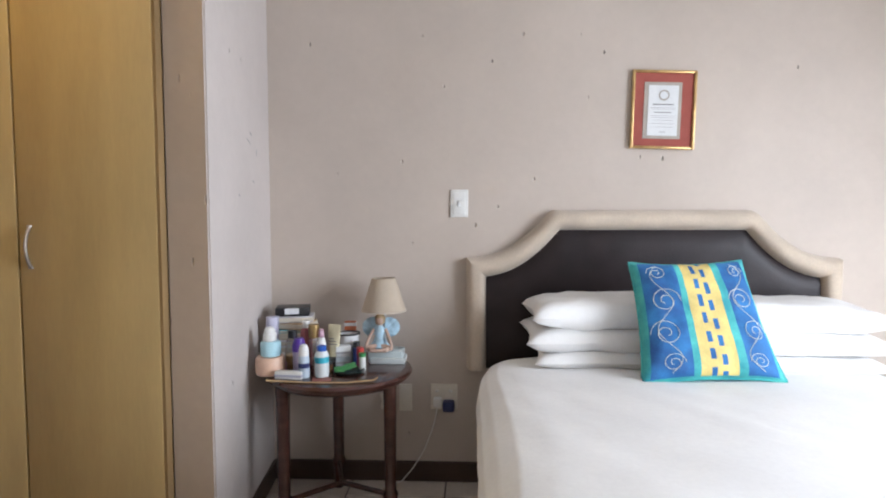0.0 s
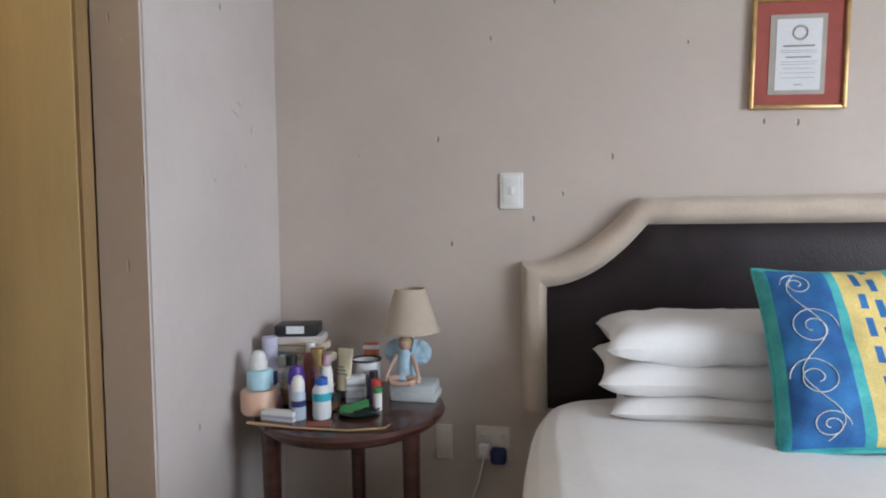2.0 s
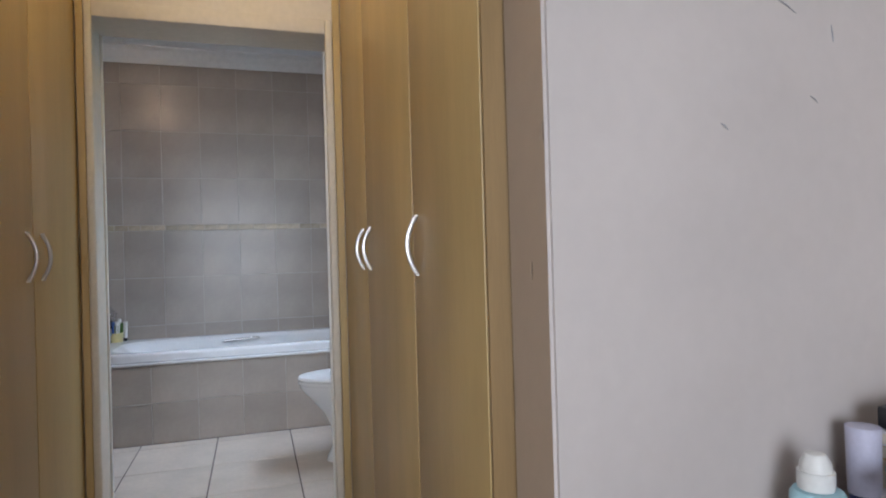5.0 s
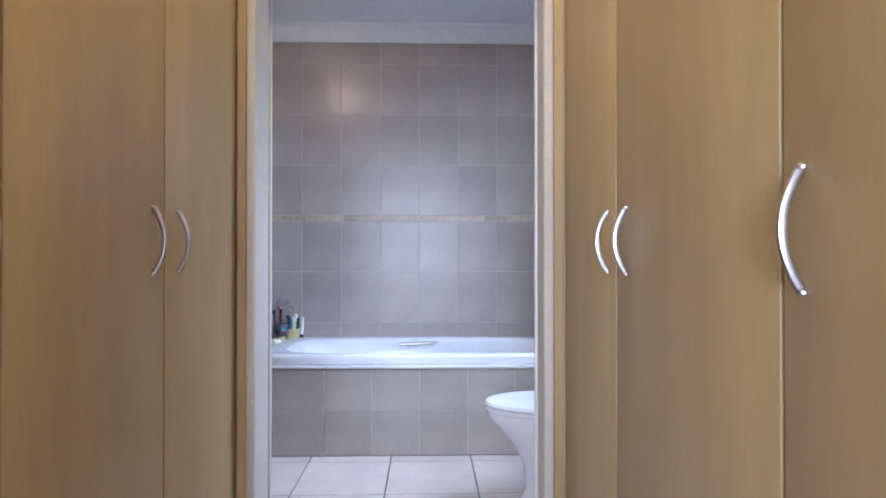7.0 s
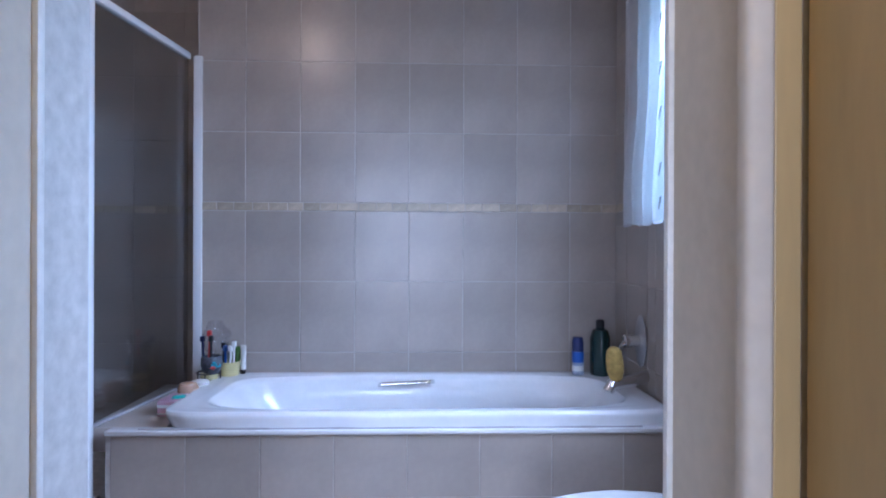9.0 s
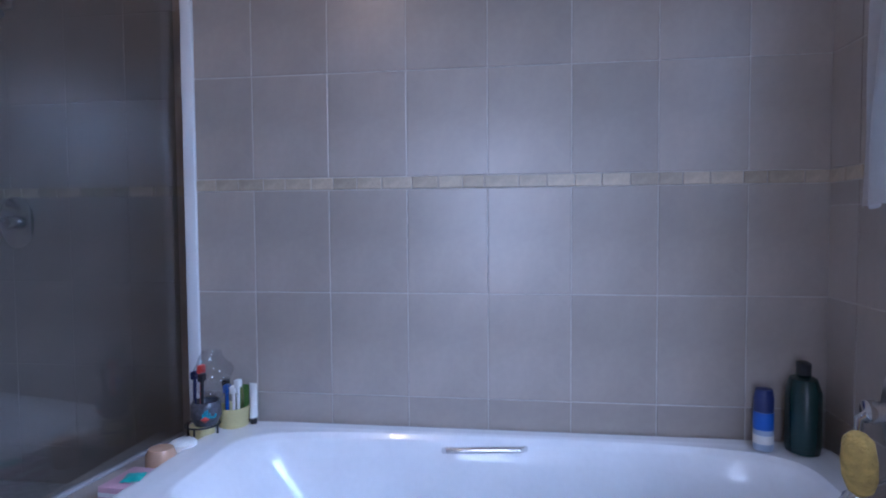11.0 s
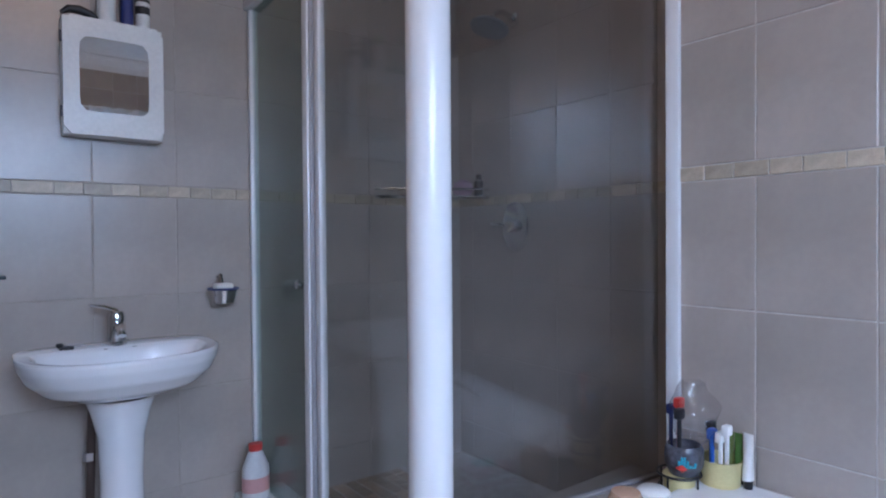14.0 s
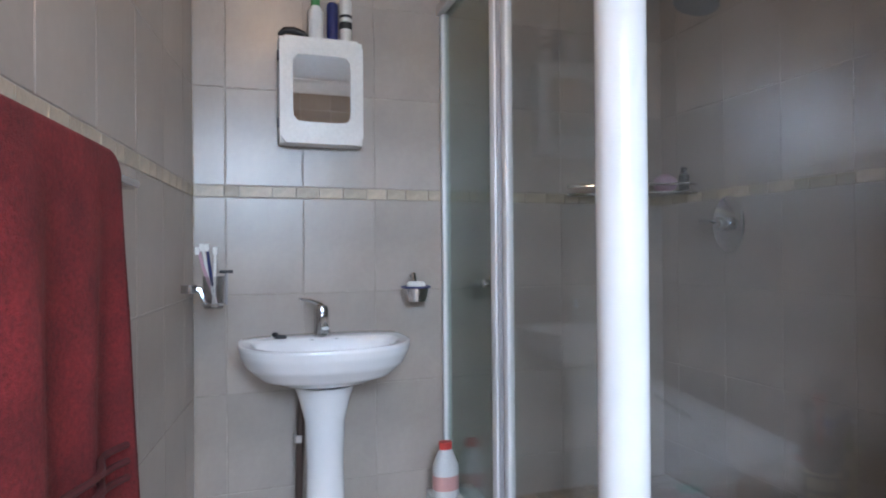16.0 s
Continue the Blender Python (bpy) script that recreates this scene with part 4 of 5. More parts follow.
part("cable", sweep([(-0.11, -0.02, 0.02), (-0.10, -0.03, -0.01), (-0.105, -0.03, -0.045)], 0.008, 8), CREAM_P, p)


def certificate():
    c = thing("picture_frame", "gilt framed certificate with a red mount", "picture", (1.28, YB, 1.672))
    c.matrix_world = pose(1.2775, YB, 1.6725, 0, 1.8, 0)
    w, h, b = 0.1375, 0.169, 0.012
    for x0, x1, z0, z1 in ((-w, -w + b, -h, h), (w - b, w, -h, h), (-w + b, w - b, -h, -h + b), (-w + b, w - b, h - b, h)):
        part("moulding", box(x0, x1, -0.022, -0.002, z0, z1, 0.003), GOLD, c)
    part("mount", box(-w + b, w - b, -0.012, -0.004, -h + b, h - b), RED_MAT, c, "dull red card mount")
    part("inner_mount", box(-0.084, 0.076, -0.0145, -0.012, -0.125, 0.118), GREY_MAT, c, "grey card inner mount")
    part("certificate", box(-0.066, 0.062, -0.016, -0.0145, -0.112, 0.104), PAPER, c, "printed white certificate")
    bm = bmesh.new()
    for k in range(26):
        a = 2 * math.pi * k / 26
        box(0.02 * math.cos(a) - 0.0026, 0.02 * math.cos(a) + 0.0026, -0.0168, -0.0158, 0.062 + 0.02 * math.sin(a) - 0.0035, 0.062 + 0.02 * math.sin(a) + 0.0035, bm=bm)
    lathe([(0, -0.0005), (0.011, 0), (0.011, 0.0005)], 18, bm=None).free()
    part("seal", bm, GREY_MAT, c)
    for z, x, t in ((0.022, 0.044, 0.005), (0.008, 0.052, 0.0016), (0.002, 0.05, 0.0014), (-0.012, 0.036, 0.004), (-0.026, 0.053, 0.0014), (-0.034, 0.05, 0.0014), (-0.046, 0.042, 0.0014), (-0.06, 0.052, 0.0014), (-0.075, 0.046, 0.0014), (-0.096, 0.012, 0.003)):
        part("text_bar", box(-x - 0.002, x - 0.002, -0.0167, -0.0158, z - t / 2, z + t / 2), INK if t > 0.003 else GREYP, c)


certificate()


# ---- bathroom ----
ZR = 0.548


def bathtub():
    t = thing("bathtub", "white built-in bathtub with a chrome grab rail", "bathtub", (-3.99, 1.29, 0))
    hx, hy = 0.362, 0.935

    def fn(u, v):
        a = 2 * math.pi * u
        c, s = math.cos(a), math.sin(a)
        rows = ((0.0, 0.47, 0), (0.0, ZR - 0.012, 0), (0.006, ZR - 0.002, 0), (0.016, ZR, 0), (0.05, ZR - 0.002, 0.5), (0.062, ZR - 0.006, 1), (0.075, ZR - 0.022, 1), (0.09, ZR - 0.08, 1), (0.115, ZR - 0.25, 1), (0.15, ZR - 0.36, 1), (0.2, ZR - 0.4, 1), (0.36, ZR - 0.405, 1))
        k = v * (len(rows) - 1)
        i = min(int(k), len(rows) - 2)
        f = k - i
        ins, z, q = [rows[i][j] + (rows[i + 1][j] - rows[i][j]) * f for j in range(3)]
        p = 14 - 9.5 * q
        kk = (abs(c) ** p + abs(s) ** p) ** (-1 / p)
        # a sloping back at the far end and a wide shelf at the tap end
        deep = max(0, min(1, (ZR - z) / 0.4))
        end_lo, end_hi = 0.05 * q + deep * 0.30, 0.05 * q + deep * 0.06
        x, y = (hx - ins) * kk * c, (hy - ins) * kk * s
        y = y + (end_lo if s < 0 else -end_hi) * abs(s) * min(1, kk)
        return (x, y, z)

    part("tub", grid(fn, 128, 66, closed_u=True), ENAMEL, t)
    rail = [(-0.30, -0.19, 0.485), (-0.285, -0.187, 0.498), (-0.262, -0.175, 0.508), (-0.262, 0.05, 0.52), (-0.285, 0.062, 0.515), (-0.30, 0.065, 0.505)]
    part("grab_rail", sweep(rail, 0.0095, 10), CHROME, t, "chrome grab rail")
    part("overflow", lathe([(0, 0), (0.03, 0.002), (0.032, 0.01), (0.02, 0.016), (0, 0.017)], 20, (0.04, 0.86, 0.45)), CHROME, t)


bathtub()
# surround of the bath
surround = structure("bath_surround", box(-3.66, -3.621, 0.19, YWIN - 0.002, 0, 0.474), GROUT, "tiled bath front with a white top edge")
part("edge_strip", box(-3.668, -3.609, 0.19, YWIN - 0.004, 0.474, 0.49, 0.004), ALU_WHITE, surround, "white edging along the bath front")
part("ledge", box(XW + 0.002, -3.67, 0.09, 0.375, 0.40, 0.487, 0.004), TILE, surround, "grey tiled ledge beside the shower screen")
part("sealant", sweep([(-3.628 + 0.001 * math.sin(i * 1.7), 0.3 + i * 0.1, 0.492) for i in range(19)], [0.004 + 0.002 * math.sin(i * 2.1) for i in range(19)], 6), GREYP, surround, "stained silicone seam")


def shower():
    s = thing("shower_screen", "white framed glass shower screen with a sliding door", "shower screen", (-3.6, 0.1, 0))
    inv = Matrix.Translation((3.6, -0.1, 0))

    def put(name, bm, m, label=""):
        bm.transform(inv)
        return part(name, bm, m, s, label)

    px, py = -3.632, 0.085
    put("post", lathe([(0.051, 0.222), (0.051, 2.05)], 32, (px, py, 0)), ALU_WHITE, "round white corner post")
    # return screen above the bath ledge
    put("wall_profile", box(XW - 0.004, XW + 0.016, 0.218, 0.258, 0.487, 2.04, 0.004), ALU_WHITE, "white wall profile")
    def slanted(bm):
        """Runs from the wall profile to the corner post."""
        for v in bm.verts:
            v.co.y -= 0.085 * (v.co.x - XW) / (px - XW)
        return bm

    put("glass_panel", slanted(box(XW + 0.02, px - 0.03, 0.194, 0.2, 0.49, 2.02)), GLASS_RETURN, "clear glass panel").visible_shadow = False
    put("top_rail", slanted(box(XW + 0.02, px, 0.18, 0.212, 2.02, 2.05, 0.004)), ALU_WHITE)
    put("bottom_rail", slanted(box(XW + 0.02, px, 0.182, 0.208, 0.487, 0.497, 0.003)), GREYP)
    # front: fixed panel, stiles and sliding door
    a, b = Vector((-3.655, YS, 0)), Vector((px, py, 0))
    d = (b - a).normalized()
    turn = Matrix.Translation(a) @ Matrix.Rotation(math.atan2(d.y, d.x) - math.pi / 2, 4, "Z")
    length = (b - a).length

    def front(name, bx, m, label="", bevel=0.004):
        bm = box(*bx, bevel)
        bm.transform(turn)
        return put(name, bm, m, label)

    front("wall_profile", (-0.016, 0.016, 0.002, 0.026, 0.2255, 2.05), ALU_WHITE)
    front("fixed_glass", (-0.003, 0.003, 0.026, 0.51, 0.25, 2.02), GLASS_SIDE, "obscure glass fixed panel", 0).visible_shadow = False
    front("stile", (-0.012, 0.016, 0.498, 0.537, 0.25, 2.02), ALU_WHITE)
    front("seal", (-0.006, 0.01, 0.537, 0.543, 0.25, 2.02), GREYP)
    front("door_stile", (-0.028, -0.004, 0.543, 0.575, 0.25, 2.02), ALU_WHITE)
    front("door_glass", (-0.019, -0.013, 0.575, length - 0.04, 0.25, 2.02), GLASS, "clear sliding door glass", 0).visible_shadow = False
    front("top_rail", (-0.03, 0.03, 0.0, length - 0.04, 2.02, 2.06), ALU_WHITE)
    front("bottom_rail", (-0.03, 0.03, 0.0, length - 0.04, 0.2255, 0.25), ALU_WHITE)
    bm = lathe([(0.012, 0), (0.014, 0.02), (0, 0.024)], 14)
    bm.transform(turn @ Matrix.Translation((0.003, 0.46, 1.02)) @ Matrix.Rotation(radians(90), 4, "Y"))
    put("knob", bm, CHROME)
    bm = box(-0.1, 0.085, 0.004, length + 0.03, 0, 0.225, 0.006)
    bm.transform(turn)
    structure("shower_kerb", bm, ENAMEL, "white raised shower kerb")


shower()
shower_floor = structure("floor_shower", box(XSH, -3.70, YS, 0.2, 0.0, 0.14), GROUT, "brown mosaic shower floor")


def shower_fittings():
    head = thing("overhead_shower", "round chrome shower head on a bent arm", "shower head", (XSH + 0.006, -0.69, 2.09))
    part("flange", box(0, 0.012, -0.028, 0.028, -0.028, 0.028, 0.005), CHROME, head)
    part("arm", sweep([(0, 0, 0), (0.06, 0.005, 0.02), (0.11, 0.01, 0.01), (0.135, 0.012, -0.02)], 0.011, 10), CHROME, head)
    bm = lathe([(0.0, 0.035), (0.018, 0.035), (0.03, 0.02), (0.075, 0.008), (0.082, 0.0), (0.078, -0.006), (0, -0.008)], 28)
    bm.transform(Matrix.Translation((0.155, 0.014, -0.065)) @ Matrix.Rotation(radians(-18), 4, "Y"))
    part("rose", bm, mat("shower_rose", (0.30, 0.34, 0.38), 0.35, 0.4), head, "grey round spray plate")
    mix = thing("shower_mixer", "chrome shower mixer with a lever handle", "mixer", (XSH + 0.006, -0.685, 1.215))
    bm = lathe([(0, 0), (0.075, 0.001), (0.078, 0.006), (0.05, 0.012), (0, 0.013)], 28, sy=1.0, sx=1.35)
    bm.transform(Matrix.Rotation(radians(90), 4, "Y"))
    part("plate", bm, CHROME, mix)
    bm = lathe([(0.026, 0), (0.026, 0.05), (0.02, 0.062), (0, 0.063)], 20)
    bm.transform(Matrix.Rotation(radians(90), 4, "Y"))
    part("cartridge", bm, CHROME, mix)
    part("lever", sweep([(0.05, 0, 0), (0.065, -0.03, 0.01), (0.075, -0.075, 0.012)], [0.012, 0.009, 0.006], 10), CHROME, mix)
    rack = thing("corner_rack", "wire corner shelf in the shower with toiletries", "rack", (-4.62, YS + 0.012, 1.325))
    part("wire", sweep([(0.44, 0.01, 0.02), (0.42, 0.05, 0.02), (0.03, 0.25, 0.02), (-0.02, 0.22, 0.02)], 0.008, 8), CHROME, rack)
    part("rail", sweep([(0.44, 0.01, 0.055), (0.40, 0.05, 0.055), (0.03, 0.24, 0.055), (-0.02, 0.22, 0.055)], 0.005, 8), CHROME, rack)
    for k in range(7):
        f = 0.08 + k * 0.13
        part("wire", sweep([(0.42 - 0.39 * f, 0.05 + 0.2 * f, 0.018), (0.42 * (1 - f) - 0.02 * f, 0.0 + 0.02 * f, 0.018)], 0.004, 6), CHROME, rack)
    sp = part("bath_puff", lathe([(0, 0), (0.03, 0.004), (0.048, 0.03), (0.04, 0.06), (0.015, 0.075), (0, 0.077)], 20), simple("pink_net", (0.50, 0.34, 0.42), 0.9))
    sp.location = (-4.55, YS + 0.16, 1.349)
    tagged(sp, "pink nylon bath puff on the corner rack", "bath puff")
    bottle("shampoo_bottle", -4.60, YS + 0.21, 1.349, [(0, 0), (0.02, 0.001), (0.021, 0.07), (0, 0.075)], BLACK, ([(0.012, 0.075), (0.012, 0.1), (0, 0.1)], BLACK, "black cap"), "small dark bottle on the corner rack")


shower_fittings()


def basin():
    b = thing("washbasin", "white pedestal washbasin with a chrome mixer tap", "washbasin", (-3.172, YS + 0.008, 0))
    W, D, Z = 0.274, 0.43, 0.835

    def rim(a):
        c, s = math.cos(a), math.sin(a)
        x = W * (1 if c > 0 else -1) * abs(c) ** 0.8
        y = D * 0.42 + (D * 0.58 * abs(s) ** 0.85 if s > 0 else -D * 0.42 * abs(s) ** 0.35)
        return x, y

    rows = ((0.30, 0.0, 0.690), (0.55, 0.0, 0.700), (0.78, 0, 0.727), (0.92, 0, 0.765), (0.985, 0, 0.803), (1.0, 0, 0.826), (0.995, 0, 0.833), (0.975, 0, Z), (0.86, 1, Z - 0.003), (0.82, 1, Z - 0.012), (0.72, 1, Z - 0.07), (0.45, 1, Z - 0.12), (0.08, 1, Z - 0.128))

    def fn(u, v):
        a = 2 * math.pi * u
        k = v * (len(rows) - 1)
        i = min(int(k), len(rows) - 2)
        f = k - i
        sc, q, z = [rows[i][j] + (rows[i + 1][j] - rows[i][j]) * f for j in range(3)]
        x, y = rim(a)
        cy = D * (0.32 if v < 0.5 else 0.56)
        yy = cy + (y - cy) * sc
        if q > 0 and y < cy:
            yy = cy + (y - cy) * sc * 0.66
        return (x * sc, max(yy, 0.0), z)

    part("bowl", grid(fn, 72, 60, closed_u=True), CERAMIC, b)
    part("pedestal", lathe([(0.10, 0), (0.098, 0.02), (0.075, 0.10), (0.064, 0.25), (0.06, 0.42), (0.066, 0.56), (0.085, 0.64), (0.10, 0.68)], 28, (0, 0.15, 0), sy=0.9), CERAMIC, b)
    tap = part("tap", lathe([(0.032, 0), (0.032, 0.008), (0.028, 0.012), (0.026, 0.07), (0.028, 0.09), (0.022, 0.106), (0, 0.11)], 20, (-0.002, 0.075, Z - 0.004)), CHROME, b, "chrome mixer tap")
    part("spout", sweep([(-0.002, 0.08, Z + 0.045), (-0.002, 0.13, Z + 0.06), (-0.002, 0.165, Z + 0.045), (-0.002, 0.172, Z + 0.035)], 0.013, 10), CHROME, tap)
    part("lever", sweep([(-0.002, 0.075, Z + 0.105), (0.035, 0.085, Z + 0.122), (0.075, 0.1, Z + 0.13)], [0.015, 0.011, 0.007], 8, flat=0.6), CHROME, tap)
    for x in (0.04, -0.04):
        part("overflow_hole", lathe([(0, 0), (0.007, 0.001), (0, 0.002)], 12, (x, 0.155, Z - 0.004)), BLACK, b)
    razor = part("razor", sweep([(0.12, 0.12, Z + 0.006), (0.155, 0.11, Z + 0.007), (0.16, 0.125, Z + 0.016), (0.15, 0.13, Z + 0.018)], [0.006, 0.008, 0.008, 0.006], 8), BLACK)
    razor.location = b.location
    tagged(razor, "small black stopper lying on the basin rim", "stopper")
    pipe = thing("waste_pipe", "brown flexible pipe under the basin", "pipe", (-3.095, YS + 0.06, 0.2))
    part("hose", sweep([(0, 0, -0.14), (0.002, 0, 0.0), (-0.002, 0.004, 0.2), (-0.01, 0.005, 0.44)], 0.013, 10), simple("brown_hose", (0.07, 0.045, 0.035), 0.5), pipe)
    part("nut", lathe([(0.018, 0), (0.018, 0.025)], 6, (0, 0.003, 0.27)), STEEL, pipe)


basin()


def cabinet():
    c = thing("mirror_cabinet", "small white bathroom cabinet with a mirror door", "cabinet", (-3.182, YS + 0.006, 1.495))
    part("body", box(-0.143, 0.143, 0, 0.062, 0, 0.366, 0.003), WHITE_P, c)
    bm = bmesh.new()
    w, h, n = 0.143, 0.366, 40
    outer, inner = [], []
    for i in range(n):
        a = 2 * math.pi * (i + 0.5) / n
        cc, ss = math.cos(a), math.sin(a)
        k = max(abs(cc), abs(ss))
        outer.append((w * cc / k, h / 2 + h / 2 * ss / k))
        p = 9
        kk = (abs(cc) ** p + abs(ss) ** p) ** (-1 / p)
        inner.append((0.099 * kk * cc, 0.19 + 0.116 * kk * ss))
    rings = []
    for pts, y in ((outer, 0.064), (outer, 0.079), (inner, 0.081), (inner, 0.074)):
        rings.append([bm.verts.new((x, y, z)) for x, z in pts])
    for r0, r1 in zip(rings, rings[1:]):
        for i in range(n):
            bm.faces.new((r0[i], r0[(i + 1) % n], r1[(i + 1) % n], r1[i]))
    door_p = part("door", bm, WHITE_P, c, "white framed mirror door")
    bm = bmesh.new()
    bm.faces.new([bm.verts.new((x * 1.01, 0.0755, 0.19 + (z - 0.19) * 1.01)) for x, z in inner])
    part("mirror", bm, MIRROR, door_p, "mirror with rounded corners")
    for z in (0.07, 0.30):
        part("hinge", box(0.141, 0.149, 0.05, 0.07, z - 0.016, z + 0.016, 0.002), DARK_METAL, c)
    T = 1.495 + 0.3662
    bottle("toiletry_bottle", -3.165, YS + 0.05, T, [(0, 0), (0.027, 0.001), (0.028, 0.10), (0.016, 0.12), (0, 0.12)], WHITE_P, ([(0.016, 0.12), (0.016, 0.15), (0, 0.15)], GREENP, "green cap"), "white bottle with a green cap on the cabinet")
    bottle("spray_can", -3.225, YS + 0.045, T, [(0, 0), (0.019, 0.001), (0.02, 0.13), (0.015, 0.14), (0, 0.14)], NAVY, label="slim navy spray can on the cabinet", category="can")
    bottle("spray_can", -3.272, YS + 0.045, T, [(0, 0), (0.021, 0.001), (0.022, 0.15), (0.016, 0.16), (0, 0.16)], WHITE_P, label="white spray can with black print on the cabinet", category="can", extra=[("band", [(0.0226, 0.05), (0.0226, 0.075)], BLACK), ("band", [(0.0226, 0.09), (0.0226, 0.1)], BLACK)])
    br = part("hair_brush", sweep([(0.05, 0, 0.012), (0.03, 0, 0.028), (0.0, 0, 0.03), (-0.03, 0.005, 0.02), (-0.05, 0.005, 0.01)], [0.006, 0.012, 0.014, 0.012, 0.006], 10), BLACK)
    br.location = (-3.09, YS + 0.05, T - 0.002)
    tagged(br, "dark hair brush lying on the cabinet", "brush")


cabinet()


def soap_dish():
    s = thing("soap_dish", "chrome wall soap dish with a bar of soap", "soap dish", (-3.518, YS + 0.006, 0.985))
    part("bracket", sweep([(0.0, 0, 0.045), (0.0, 0.03, 0.05), (0.0, 0.045, 0.02)], 0.009, 8), CHROME, s)
    part("dish", lathe([(0.0, -0.045), (0.038, -0.045), (0.047, -0.01), (0.05, 0.008), (0.046, 0.008), (0.036, -0.036), (0, -0.036)], 24, (0, 0.062, 0)), CHROME, s)
    part("ring", lathe([(0.052, -0.004), (0.056, 0.0), (0.052, 0.004), (0.048, 0.0), (0.052, -0.004)], 24, (0, 0.062, 0.006)), NAVY, s)
    soap = part("soap", box(-0.032, 0.032, -0.022, 0.022, 0, 0.026, 0.01, 3), WHITE_P)
    soap.location = (-3.518, YS + 0.068, 0.985)
    tagged(soap, "white bar of soap in the wall dish", "soap")


soap_dish()


def on_towel_wall(along, out, z):
    """A place on the wall with the towel rail: metres from the corner, metres off the wall."""
    n = Vector((-math.cos(TA), math.sin(TA), 0))
    return Vector((-2.757, YS, z)) + tu * along + n * (out + 0.006)


def tooth_holder():
    p = on_towel_wall(0.20, 0.0, 0.99)
    h = thing("tumbler_holder", "chrome wall holder with a toothbrush tumbler", "tumbler holder", p, 0)
    part("bracket", sweep([(0.0, 0, 0.02), (-0.05, -0.0, 0.02), (-0.065, -0.0, -0.02), (-0.075, 0, -0.02)], 0.010, 8), CHROME, h)
    part("flange", lathe([(0.024, -0.012), (0.024, 0.012)], 16, (-0.02, 0, 0.022)), CHROME, h)
    part("ring", lathe([(0.034, 0), (0.038, 0.004), (0.034, 0.008), (0.031, 0.004), (0.034, 0)], 20, (-0.09, 0, -0.03)), CHROME, h)
    part("tumbler", lathe([(0, -0.04), (0.028, -0.04), (0.033, 0.06), (0.031, 0.06), (0.026, -0.036), (0, -0.036)], 20, (-0.09, 0, 0)), CLEAR, h, "clear tumbler")
    for (dx, dy, dz, m) in ((0.03, 0.004, 0.15, PINK), (0.012, 0.012, 0.16, NAVY), (-0.004, -0.01, 0.15, WHITE_P), (0.022, -0.008, 0.16, WHITE_P)):
        b = thing("toothbrush", "toothbrush standing in a tumbler", "toothbrush", p + Vector((-0.09, 0, 0)), 0, "toothbrushes")
        part("handle", sweep([(-dx * 0.4, -dy, -0.035), (dx, dy, dz * 0.6), (dx * 1.5, dy, dz)], [0.005, 0.005, 0.004], 8), m, b)
        part("bristles", box(dx * 1.5 - 0.006, dx * 1.5 + 0.008, dy - 0.005, dy + 0.005, dz - 0.024, dz, 0.002), WHITE_P, b)
    r = thing("razor", "grey disposable razor in the tumbler holder", "razor", p + Vector((-0.125, 0.0, 0)), 0)
    part("handle", sweep([(0, 0, -0.03), (-0.003, 0, 0.07)], 0.005, 8), GREYP, r)
    part("head", box(-0.022, 0.018, -0.006, 0.006, 0.068, 0.078, 0.002), BLACK, r)


tooth_holder()


def towel():
    rail = thing("towel_rail", "chrome towel rail on the tiled wall", "towel rail")
    a, b = on_towel_wall(0.90, 0.055, 1.255), on_towel_wall(1.70, 0.055, 1.255)
    part("bar", sweep([a, b], 0.009, 12), CHROME, rail)
    for al in (0.905, 1.695):
        part("bracket", sweep([on_towel_wall(al, 0, 1.255), on_towel_wall(al, 0.055, 1.255)], 0.011, 10), CHROME, rail)

    def layer(off, top, bottom, l0, l1, seed):
        def fn(u, v):
            al = l0 + (l1 - l0) * u
            if v < 0.12:
                t = v / 0.12 * math.pi
                out, z = 0.055 + math.cos(math.pi - t) * (0.016 + off), top + math.sin(t) * 0.016 - 0.012
                out = 0.055 - math.cos(t) * (0.016 + off)
            else:
                f = (v - 0.12) / 0.88
                out, z = 0.071 + off + 0.0 * f, top - 0.012 - (top - bottom) * f
                out += 0.026 * f * noise.noise((al * 7 + seed, z * 0.6, seed)) + 0.012 * min(1, f * 3) * math.sin(al * 34 + seed + 1.5 * z)
                al += 0.018 * noise.noise((z * 2.2, seed, al)) * f - 0.035 * f * (1 - u) ** 2
            z -= 0.02 * max(0, 1 - u * 14) ** 2
            return on_towel_wall(al, out, z)
        return grid(fn, 60, 90)

    tw = thing("towel", "maroon cotton towel hanging over a rail", "towel")
    bm = layer(0.0, 1.27, 0.40, 1.13, 1.70, 2.0)
    o = part("cloth", bm, TOWEL, tw)
    bm = layer(0.02, 1.285, 0.60, 1.115, 1.69, 7.0)
    o2 = part("cloth", bm, TOWEL, tw)
    for ob in (o, o2):
        md = ob.modifiers.new("thick", "SOLIDIFY")
        md.thickness = 0.009
    for z in (0.775, 0.80, 0.825):
        part("woven_band", sweep([on_towel_wall(1.145 + 0.53 * i / 40, 0.103 + 0.02 * 0.8 * noise.noise(((1.145 + 0.53 * i / 40) * 7 + 7, z * 0.6, 7.0)) + 0.012 * math.sin((1.145 + 0.53 * i / 40) * 34 + 7 + 1.5 * z), z) for i in range(41)], 0.0055, 6), simple("dark_maroon", (0.07, 0.008, 0.009), 0.8), tw)


towel()


